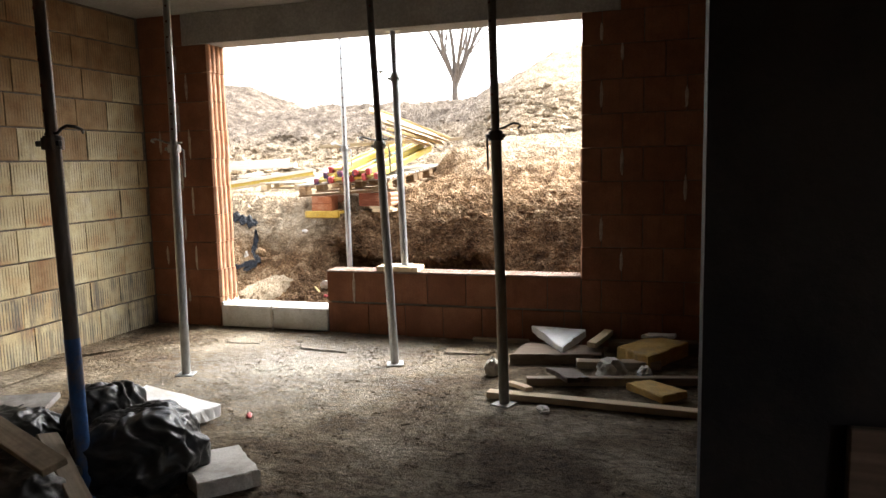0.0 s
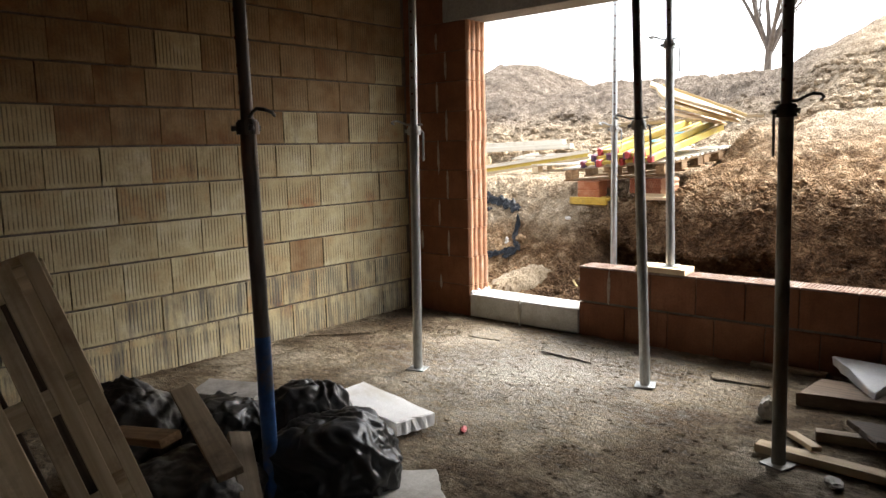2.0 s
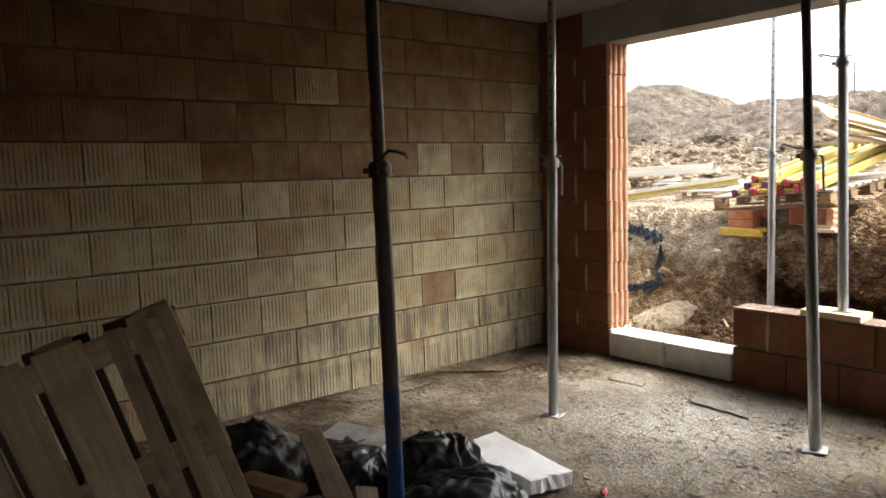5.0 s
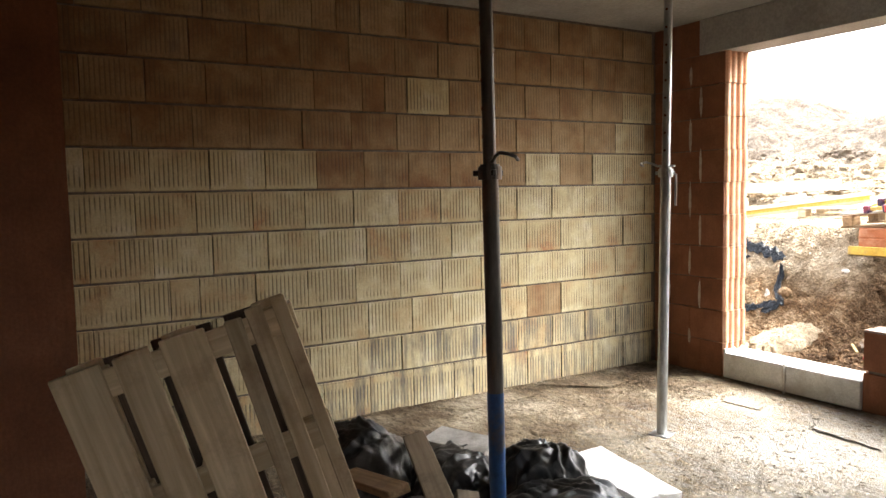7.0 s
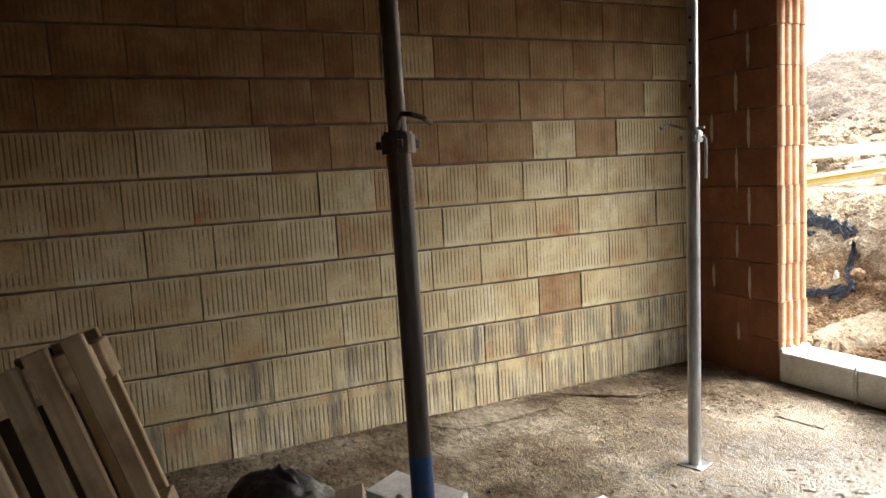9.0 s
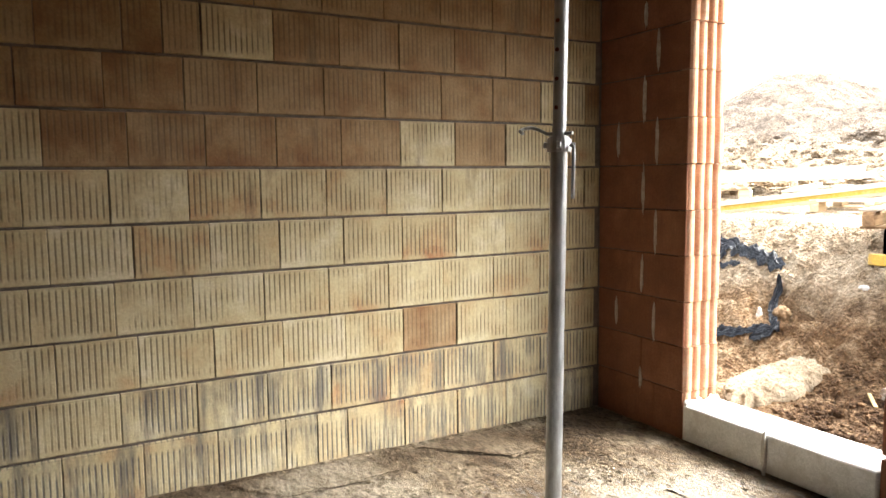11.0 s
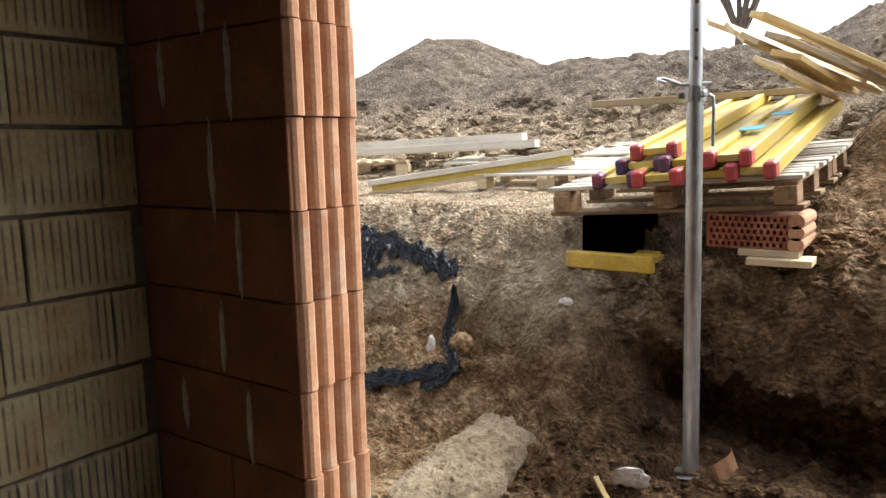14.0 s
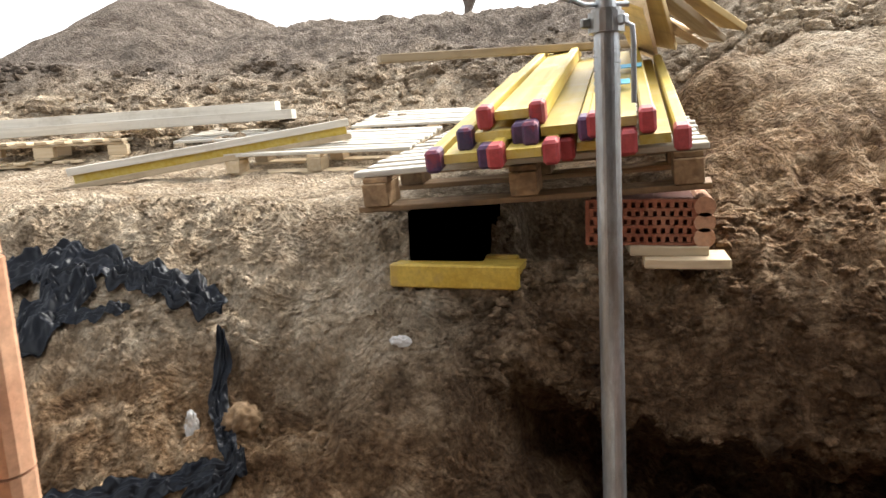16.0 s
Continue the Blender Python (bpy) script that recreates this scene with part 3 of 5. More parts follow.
# ground: pit beside the house, dug bank, plateau, heaps, open land
LEFT = [(6.0, .06), (7.05, .10), (7.35, .20), (7.6, .44), (7.8, .64), (8.0, .78), (8.2, .90), (8.6, 1.02), (9.6, 1.045), (10.6, 1.14), (11.6, 1.42), (13, 1.9), (14.5, 2.4), (16, 2.69), (17, 2.74), (19, 2.3), (26, 1.2), (60, 0.8), (900, 0.6)]
RIGHT = [(6.0, .04), (7.2, .08), (7.62, .12), (7.68, .27), (7.76, .40), (7.92, .76), (8.1, .90), (8.6, 1.08), (9, 1.25), (10, 1.62), (11.2, 1.95), (14, 3.0), (18, 4.1), (20, 4.2), (26, 2.4), (60, 0.8), (900, 0.6)]
UNDER = [(7.42, 0), (7.50, .18), (7.56, .45), (7.64, .65), (7.68, .40), (7.76, .03), (7.88, 0)]


def profile(k, y):
    return float(np.interp(y, [a for a, _ in k], [b for _, b in k]))


def smooth(a, b, t):
    t = min(1, max(0, (t - a) / (b - a)))
    return t * t * (3 - 2 * t)


def height(x, y):
    w = 0.10 * noise.noise((x * 1.1, y * 0.4, 9)) + 0.25 * noise.noise((x * .35, 2, 4))
    w *= smooth(6.9, 7.6, y) * (1 - 0.8 * smooth(-3.2, -2.8, x) * (1 - smooth(8.2, 9, y))) * (1 - smooth(8.2, 8.8, y) * (1 - smooth(10, 11, y)))
    s = smooth(-3.3, -2.7, x) if y < 8 else smooth(-3.3 + 0.5 * smooth(8, 9, y) - 1.3 * smooth(11, 14, y), -2.7 + 1.2 * smooth(8, 9.5, y), x)
    z = profile(LEFT, y + w) * (1 - s) + profile(RIGHT, y + w) * s
    far = smooth(9.5, 12, y)
    # conical heap at the far west, dip beside it
    d = math.hypot((x + 9.9) * (1.2 if x < -9.9 else 0.9), (y - 16.3) * 0.8)
    z = max(z, 3.38 - 0.62 * max(0, d - 0.5)) if d < 6 else z
    z -= 1.4 * smooth(-11.5, -15, x) * smooth(12, 15, y)
    # hollow under the stacked beams
    z -= 0.10 * math.exp(-((x + 2.2) / 0.6) ** 2 - ((y - 7.62) / 0.15) ** 2)
    z += 0.32 * math.exp(-((x + 2.25) / 0.32) ** 2 - ((y - 9.85) / 0.32) ** 2)
    # ledge of dry crust with a scooped face below it
    lip = 7.745 + 0.05 * noise.noise((x * 4, 3, 1)) + 0.025 * noise.noise((x * 13, 3, 1))
    z -= 0.12 * smooth(-4.25, -4.05, x) * (1 - smooth(-3.62, -3.4, x)) * (1 - smooth(lip - 0.03, lip + 0.01, y)) * smooth(7.42, 7.62, y)
    # hollow between the two bricks that carry the pallet
    z -= 0.30 * smooth(-3.13, -3.06, x) * (1 - smooth(-2.55, -2.42, x)) * smooth(8.02, 8.10, y) * (1 - smooth(8.7, 8.9, y))
    n1 = noise.fractal((x * 1.6, y * 1.6, 1), 1.0, 2.0, 3)
    n2 = 0.5 - abs(noise.noise((x * 4.3, y * 4.3, 2)))
    n3 = 0.5 - abs(noise.noise((x * 11.0, y * 11.0, 6)))
    n4 = noise.noise((x * 27.0, y * 27.0, 3))
    n5 = 0.4 - abs(noise.noise((x * 48.0, y * 48.0, 8))) if y < 9 else 0.0
    k = smooth(6.6, 7.5, y) * (1 - 0.8 * smooth(8.3, 8.7, y) * (1 - smooth(10.0, 10.8, y)) * (1 - s))
    amp = (0.25 + 0.75 * k) * (1 - 0.5 * s * smooth(8.9, 9.8, y))
    z += amp * (0.055 * n1 * (1 + 1.2 * far) + 0.085 * n2 * (1 + 0.25 * far) + 0.075 * n3 * (1 - 0.2 * far) + 0.022 * n4 + 0.018 * n5)
    return z


def under(x, y):
    """How far the bank is undercut at this place."""
    if not 7.4 < y < 7.9:
        return 0.0
    return profile(UNDER, y) * smooth(-3.2, -2.7, x) * (1 - smooth(-1.7, -1.0, x)) * (1 + 0.35 * noise.noise((x * 3, 1, 1)))


xs = np.concatenate([-np.geomspace(900, 9.2, 60), np.linspace(-9, -5.3, 75), np.linspace(-5.28, -1.2, 400), np.linspace(-1.18, 0.2, 70), np.linspace(0.24, 3.2, 50), np.geomspace(3.3, 900, 60)])
ys = np.concatenate([[-900, -300, -100, -30, -10, 0, 4, 6.0], np.linspace(6.31, 7.4, 80), np.linspace(7.41, 8.2, 85), np.linspace(8.222, 11.0, 115), np.linspace(11.03, 20, 190), np.geomspace(20.2, 900, 40)])
verts, faces = [], []
for y in ys:
    for x in xs:
        # rise in the east is unseen, added to block low sky light at the opening
        z = height(x, y) if y > 6.05 else -0.12 + 1.0 * smooth(3.6, 6.5, x)
        if y > 6.05 and abs(x) > 40:
            z = profile(LEFT, max(y, 60)) + 0.0
        verts.append((x, y + under(x, y), z))
nx = len(xs)
for j in range(len(ys) - 1):
    for i in range(nx - 1):
        a = j * nx + i
        faces.append((a, a + 1, a + nx + 1, a + nx))
me = bpy.data.meshes.new("ground")
me.from_pydata(verts, [], faces)
me.polygons.foreach_set("use_smooth", [True] * len(me.polygons))
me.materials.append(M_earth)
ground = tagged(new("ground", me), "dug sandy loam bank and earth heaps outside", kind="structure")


# ---- steel props ----
def steel_prop(x, y, z0, z1, collar, turn, lower, upper, label, blue=0.0, lean=(0, 0)):
    tilt = Vector((0, 0, 1)).rotation_difference(Vector((*lean, 1))).to_matrix().to_4x4()
    e = empty("steel_prop", Matrix.Translation((x, y, z0)) @ tilt @ pose(0, 0, 0, 0, 0, turn), label, "steel prop", "steel props")
    h, c = z1 - z0, collar - z0
    part("base_plate", box(-0.06, 0.06, -0.06, 0.06, 0, 0.006, 0.002), lower, e)
    b = tube(0.006, c, 0.030, seg=24)
    for k in range(7):
        tube(c - 0.17 + k * 0.016, c - 0.162 + k * 0.016, 0.0315, seg=24, bm=b)
    part("outer_tube", b, lower, e, smooth=False)
    if blue:
        part("painted_sleeve", tube(0.007, blue, 0.0312, seg=24, caps=False), M_blue, e, "chipped blue paint")
    part("inner_tube", tube(c - 0.05, h - 0.006, 0.0238, seg=24), upper, e)
    b = bmesh.new()
    for k in range(int((h - c - 0.14) / 0.1)):
        zz = c + 0.12 + k * 0.1
        for s in (-1, 1):
            bmesh.ops.create_cone(b, cap_ends=True, segments=10, radius1=0.0075, radius2=0.0075, depth=0.003, matrix=pose(0, s * 0.0232, zz, 90, 0, 0))
    tagged(part("pin_holes", b, M_void, e, "dark discs for shaded holes"), kind="stuff")
    b = tube(c - 0.035, c + 0.012, 0.043, seg=18)
    tube(c + 0.012, c + 0.02, 0.036, seg=18, bm=b)
    for a in (0, 120, 240):
        box(0.036, 0.062, -0.009, 0.009, c - 0.022, c, 0.003, b)
        bmesh.ops.rotate(b, verts=b.verts[-24:], cent=(0, 0, 0), matrix=Euler((0, 0, radians(a))).to_matrix())
    part("collar_nut", b, M_steel if lower is not M_galv else M_galv, e)
    part("pin", bent([(-0.055, 0, c + 0.03), (0.05, 0, c + 0.03), (0.085, 0.0, c + 0.045), (0.115, 0.008, c + 0.055), (0.135, 0.03, c + 0.05), (0.128, 0.06, c + 0.04), (0.105, 0.075, c + 0.03)], 0.0065), M_steel if lower is not M_galv else M_galv, e, "bent steel pin")
    part("handle", bent([(-0.048, 0, c - 0.012), (-0.062, 0.004, c - 0.02), (-0.064, 0.006, c - 0.06), (-0.063, 0.006, c - 0.20)], 0.0065), M_steel if lower is not M_galv else M_galv, e, "hanging steel rod")
    part("top_plate", box(-0.06, 0.06, -0.06, 0.06, h - 0.006, h, 0.002), upper, e)
    return e


steel_prop(-1.84, 2.862, 0.0, TOP, 1.55, -20, M_steel, M_steel, "dark steel prop with a blue painted foot on the floor", 0.73, (-0.007, -0.008))
steel_prop(-2.66, 4.625, 0.0, TOP, 1.57, 200, M_galv, M_galv, "galvanised steel prop with ring collar on the floor", 0.0, (0.006, 0.010))
steel_prop(-1.322, 5.198, 0.0, TOP, 1.565, 200, M_galv, M_steel, "grey steel prop with dark upper tube on the floor", 0.0, (-0.035, -0.016))
steel_prop(-0.375, 4.54, 0.0, TOP, 1.58, -20, M_worn, M_worn, "dull dark steel prop standing beside scrap boards", 0.0, (-0.018, -0.004))
steel_prop(-2.69, 7.43, height(-2.69, 7.43) - 0.01, 2.9, 1.60, 200, M_galv, M_galv, "pale galvanised steel prop standing in the dug pit", 0.0, (-0.02, 0.033))
steel_prop(-1.586, 6.155, 0.575, HEAD, 2.13, 200, M_galv, M_galv, "pale galvanised steel prop on a plank over the parapet", 0.0, (-0.022, -0.009))


# ---- sill, foam and scrap ----
b = box(JL + 0.01, PL - 0.003, NY - 0.02, NY + ND - 0.02, 0.0, 0.195, 0.006)
sill = tagged(part("sill_block", b, M_sill), "white aerated concrete sill blocks under the opening", "sill block")
bm = crumple((0.012, 0.012, 0.10), 3, 0.5, 0.2, 3)
ob = part("foam_drip", bm, M_gips, sill, "dried foam in the joint")
ob.location = (-2.80, NY - 0.026, 0.10)
rnd = random.Random(5)
bm = bmesh.new()
for k in range(16):
    bmesh.ops.create_icosphere(bm, subdivisions=2, radius=1, matrix=Matrix.LocRotScale((JL + 0.015 + rnd.uniform(-.01, .015), NY - 0.005 + k * 0.017, 0.197 + rnd.uniform(-.004, .012)), None, (0.014, 0.014, rnd.uniform(.010, .02))))
part("foam_bead", bm, M_white, sill, "white mounting foam", True)


def slab_scrap(name, pts, z0, t, material, label, category, rnd_seed=1, tilt=(0, 0), jag=0.006):
    """A flat broken piece with chipped edges: corners on the floor plan, thickness t."""
    rnd = random.Random(rnd_seed)
    b = bmesh.new()
    ring = []
    n = len(pts)
    for i in range(n):
        a, c = Vector(pts[i]), Vector(pts[(i + 1) % n])
        for k in range(8):
            q = a.lerp(c, k / 8)
            j = 0 if k == 0 and jag < 0.02 else jag
            ring.append((q.x + rnd.uniform(-j, j), q.y + rnd.uniform(-j, j)))
    cx, cy = sum(p[0] for p in ring) / len(ring), sum(p[1] for p in ring) / len(ring)

    def lift(p):
        return z0 + tilt[0] * (p[0] - cx) + tilt[1] * (p[1] - cy)
    low = [b.verts.new((p[0] + rnd.uniform(-.003, .003) - cx, p[1] - cy, lift(p))) for p in ring]
    mid = [b.verts.new((p[0] + rnd.uniform(-.006, .006) - cx, p[1] + rnd.uniform(-.006, .006) - cy, lift(p) + t - 0.007)) for p in ring]
    top = [b.verts.new(((p[0] - cx) * 0.97, (p[1] - cy) * 0.97, lift(p) + t)) for p in ring]
    for u, w in ((low, mid), (mid, top)):
        for i in range(len(ring)):
            k = (i + 1) % len(ring)
            b.faces.new((u[i], u[k], w[k], w[i]))
    b.faces.new(low[::-1])
    b.faces.new(top)
    ob = part(name, b, material)
    ob.location = (cx, cy, 0)
    return tagged(ob, label, category)


slab_scrap("foam_sheet", [(-2.28, 3.48), (-2.28, 3.78), (-1.90, 3.92), (-1.94, 3.68)], 0.075, 0.075, M_foam, "thick white polystyrene sheet leaning beside the bags", "foam sheet", 2, (-0.34, 0.02))
slab_scrap("foam_sheet", [(-1.68, 3.24), (-1.46, 3.44), (-1.20, 3.20), (-1.38, 3.00)], 0.0, 0.075, M_gips, "pale grey insulation slab lying on the floor", "foam sheet", 3)
slab_scrap("block_piece", [(-2.14, 3.50), (-2.02, 3.66), (-1.88, 3.58), (-1.94, 3.46)], 0.0, 0.085, M_gips, "pale broken block piece under the foam", "block piece", 4)
slab_scrap("foam_wedge", [(-0.47, 5.96), (-0.05, 5.92), (-0.17, 5.50)], 0.08, 0.055, M_foam, "white triangular polystyrene offcut on the scrap", "foam piece", 6, (0, 0.10))
slab_scrap("insulation_square", [(0.30, 4.98), (0.44, 5.08), (0.66, 4.90), (0.52, 4.76)], 0.0, 0.045, M_ochre, "small ochre insulation square on the floor", "insulation piece", 7)
slab_scrap("insulation_piece", [(0.20, 5.62), (0.44, 5.86), (0.68, 5.72), (0.42, 5.42)], 0.02, 0.10, M_ochre, "orange-ochre insulation slab by the wall", "insulation piece", 8, (0.05, 0.1))
slab_scrap("pale_scrap", [(0.36, 5.80), (0.40, 5.88), (0.60, 5.90), (0.58, 5.83)], 0.13, 0.025, M_foam, "pale strip on the orange slab", "scrap piece", 9)
slab_scrap("brown_sheet", [(-0.22, 5.12), (-0.06, 5.20), (0.08, 4.92), (-0.04, 4.82)], 0.045, 0.03, M_dark_wood, "brown broken board piece leaning on the batten", "board", 10, (-.05, -.12))
slab_scrap("dark_panel", [(-0.52, 5.38), (-0.48, 5.72), (0.10, 5.76), (0.10, 5.52)], 0.0, 0.07, M_dark_wood, "dark worn panel under the foam wedge", "panel", 11)


for i, pts in enumerate([[(-2.95, 5.62), (-2.70, 5.66), (-2.62, 5.50), (-2.90, 5.46)], [(-2.30, 5.62), (-1.92, 5.60), (-1.80, 5.40), (-2.22, 5.44)], [(-3.98, 5.2), (-3.62, 5.3), (-3.60, 5.1), (-3.95, 4.7)], [(-3.98, 4.4), (-3.72, 4.5), (-3.70, 3.9), (-3.98, 3.7)], [(-1.1, 5.7), (-0.7, 5.72), (-0.72, 5.58), (-1.05, 5.56)]]):
    slab_scrap("mortar_patch", pts, -0.002, 0.008, M_floor, "thin dried mortar patch on the floor", "mortar patch", 40 + i, (0, 0), 0.012)


def plank(name, p0, p1, width, thick, material, label, seed, roll=0.0, group="", category="plank"):
    ob = part(name, rough_board((Vector(p1) - Vector(p0)).length, width, thick, seed), material)
    ob.matrix_world = lay(p0, p1, roll)
    return tagged(ob, label, category, group)


ob = part("leaning_panel", box(0.94, 1.42, 2.262, 2.294, 0.0, 0.81, 0.004), M_dark_wood)
tagged(ob, "ochre panel leaning on the dark partition", "panel")
plank("batten", (-0.50, 4.64, 0.0), (1.1, 4.56, 0.0), 0.075, 0.04, M_pale, "long pale batten lying past the prop foot", 21)
plank("batten", (-0.32, 4.94, 0.0), (1.0, 5.24, 0.0), 0.06, 0.05, M_board, "grey batten lying behind the pale one", 22)
plank("batten", (-0.42, 4.92, 0.0), (-0.25, 4.66, 0.045), 0.05, 0.025, M_pale, "short pale batten lying across the long one", 23)
plank("batten", (-0.06, 5.42, 0.0), (0.50, 5.50, 0.0), 0.09, 0.05, M_board, "short grey board among the scrap", 24)
plank("batten", (0.02, 5.60, 0.09), (0.12, 5.92, 0.12), 0.07, 0.04, M_pale, "short pale block of wood", 25)
plank("batten", (-0.95, 5.97, 0.0), (-0.50, 5.98, 0.0), 0.05, 0.03, M_board, "grey strip lying along the window wall", 26)
plank("batten", (0.12, 5.90, 0.0), (0.75, 5.97, 0.0), 0.12, 0.08, M_dark_wood, "dark board lying along the window wall", 27)


def rubble(x, y, z, r, seed, material, label):
    ob = part("rubble_piece", crumple(r, seed, 0.3, 0.12, 3, -r[2] * 0.6), material)
    ob.location = (x, y, z + r[2] * 0.6)
    ob.rotation_euler = (0, 0, seed)
    return tagged(ob, label, "rubble", "rubble on the floor")


rubble(-0.58, 5.10, 0.0, (0.055, 0.045, 0.07), 1.2, M_gips, "pale chunk beside the prop")
rubble(-0.13, 4.46, 0.0, (0.05, 0.03, 0.02), 2.2, M_gips, "small pale flake on the floor")
rubble(0.19, 5.20, 0.0, (0.09, 0.07, 0.08), 3.1, M_gips, "grey broken lump among the boards")
rubble(0.40, 5.24, 0.0, (0.06, 0.04, 0.05), 4.4, M_foam, "white broken lump among the boards")
rubble(-1.75, 3.98, 0.0, (0.035, 0.015, 0.012), 5.2, M_red, "small red plastic scrap on the floor")
rubble(-0.92, 3.06, 0.0, (0.06, 0.035, 0.02), 6.7, M_rock, "flat crumb of dried mortar")


# ---- bags and boards in front of the pallet ----
def rubbish_bag(at, radii, seed, material, label, tie, turn, folds=9):
    e = empty("rubbish_bag", pose(at[0], at[1], at[2] + radii[2] * 0.7, 0, 0, turn), label, "rubbish bag", "black bags")
    part("bag_body", bag_mesh(radii, seed, tie, folds), material, e, smooth=True)
    return e


rubbish_bag((-1.76, 3.12, 0.0), (0.29, 0.26, 0.21), 1.0, M_plastic, "shiny black filled rubbish bag on the floor", (-0.35, 0.1, 0.9), 20, 11)
rubbish_bag((-2.05, 3.22, 0.03), (0.20, 0.16, 0.24), 2.3, M_plastic, "upright black plastic bag bundle", (0.2, 0.2, 1), 70, 8)
rubbish_bag((-2.32, 3.00, 0.0), (0.26, 0.22, 0.20), 3.7, M_plastic, "dull black plastic bag under boards", (0.1, -0.4, 0.8), 130, 7)
rubbish_bag((-2.00, 2.60, 0.0), (0.30, 0.27, 0.17), 5.1, M_ash, "flattened bag covered with grey ash and debris", (-0.5, 0.1, 0.7), 10, 6)
rubbish_bag((-2.62, 2.66, 0.0), (0.24, 0.20, 0.27), 6.4, M_ash, "black foil bundle dusted with pale ash", (0.2, 0.3, 1), 60, 7)
plank("scrap_board", (-2.50, 2.86, 0.36), (-1.72, 2.60, 0.27), 0.10, 0.03, M_board, "rough grey board leaning on the bags", 31, 12, "boards on the bags")
plank("scrap_board", (-1.98, 2.80, 0.30), (-1.55, 2.58, 0.06), 0.09, 0.03, M_board, "short brown board leaning on the bags", 32, -15, "boards on the bags")
plank("scrap_board", (-2.60, 2.52, 0.24), (-1.94, 2.50, 0.38), 0.09, 0.035, M_pallet, "reddish board lying across the bags", 33, 10, "boards on the bags")
plank("scrap_board", (-2.62, 3.02, 0.30), (-2.30, 3.16, 0.30), 0.16, 0.03, M_gips, "pale broken panel lying on the bags", 34, 8, "boards on the bags")


# ---- leaning pallet ----
def pallet(name, m, length, width, boards, label, material, seed, group="pallets", lower=0, deck=None, spans=()):
    """Boards run along local y (width); deck on top at z 0.14, blocks and skids below."""
    rnd = random.Random(seed)
    e = empty(name, m, label, "pallet", group)
    if not spans:
        spans = [((k + 0.5 - f / 2) / boards, (k + 0.5 + f / 2) / boards) for k in range(boards) for f in (rnd.uniform(0.54, 0.66),)]
    for k, (a, c) in enumerate(spans):
        ob = part("deck_board", rough_board(width, (c - a) * length, 0.02, seed + k, 5), deck or material, e)
        ob.matrix_basis = pose((a + c) / 2 * length + rnd.uniform(-.004, .004), rnd.uniform(-.012, .012), 0.122, 0, 0, 90 + rnd.uniform(-.7, .7))
    # dark boards behind the deck, added to paint the shade in its gaps
    for k in range(lower):
        ob = part("bottom_board", rough_board(width - 0.02, length / lower * 0.8, 0.02, seed + 90 + k, 4), M_dark_wood, e, "dark board for the shade between deck boards")
        ob.matrix_basis = pose((k + 0.5) * length / lower, 0.01, -0.0215, 0, 0, 90)
    for yy in (0.07, width / 2, width - 0.07):
        ob = part("stringer", rough_board(length - 0.03, 0.09, 0.02, seed + 50, 4), material, e)
        ob.matrix_basis = pose(0.015, yy, 0.10)
        for xx in (0.07, length / 2, length - 0.07):
            ob = part("block", box(-0.07, 0.07, -0.045, 0.045, 0, 0.078, 0.003), material, e)
            ob.matrix_basis = pose(xx, yy, 0.022)
    for xx in (0.07, length / 2, length - 0.07):
        ob = part("skid", rough_board(width, 0.11, 0.02, seed + 70, 4), material, e)
        ob.matrix_basis = pose(xx, 0, 0, 0, 0, 90)
    return e


TR, TL = Vector((-1.92, 2.10, 1.145)), Vector((-2.09, 1.425, 0.935))
side = (TL - TR).normalized()
slat = Vector((-0.06, -0.22, 0.97))
slat = (slat - side * slat.dot(side)).normalized()
# board length runs up, deck turned to the room
m = Matrix((-side, slat, (-side).cross(slat))).transposed().to_4x4()
m.translation = TL - slat * 0.95 - m.col[2].to_3d() * 0.142
pallet("pallet", m, 0.735, 0.95, 6, "weathered wooden pallet leaning on the wall end", M_crate, 11, lower=3, spans=((0.0, 0.20), (0.24, 0.39), (0.43, 0.62), (0.69, 0.765), (0.81, 0.885), (0.935, 1.0)))


# ---- outside: beams, bricks, pallets, planks ----
STACK = Matrix.Translation((-2.95, 8.0, 1.2)) @ pose(0, 0, 0, 0, -3.5, 0) @ Matrix.Translation((2.95, -8.0, -1.2))     # lean of the stack


def timber_beam(x0, x1, y, z, length, rise, label, caps, seed):
    """A yellow timber formwork beam on its side: web flat, two flanges upright, end caps."""
    e = empty("timber_beam", STACK @ Matrix.Translation(((x0 + x1) / 2, y, z)) @ pose(0, 0, 0, math.degrees(math.atan(rise)), 0, random.Random(seed).uniform(-0.5, 0.5)), label, "timber beam", "yellow timber beams")
    w = (x1 - x0) / 2
    part("web", box(-w + 0.03, w - 0.03, 0, length, -0.014, 0.014), M_yellow, e)
    for s in (-1, 1):
        part("flange", box(s * w - 0.02, s * w + 0.02, 0.004, length, -0.034, 0.034, 0.006), M_yellow, e)
        part("end_cap", box(s * w - 0.024, s * w + 0.024, -0.03, 0.05, -0.036, 0.036, 0.009), caps, e, "worn plastic end cap")
    return e


RISE = 0.165
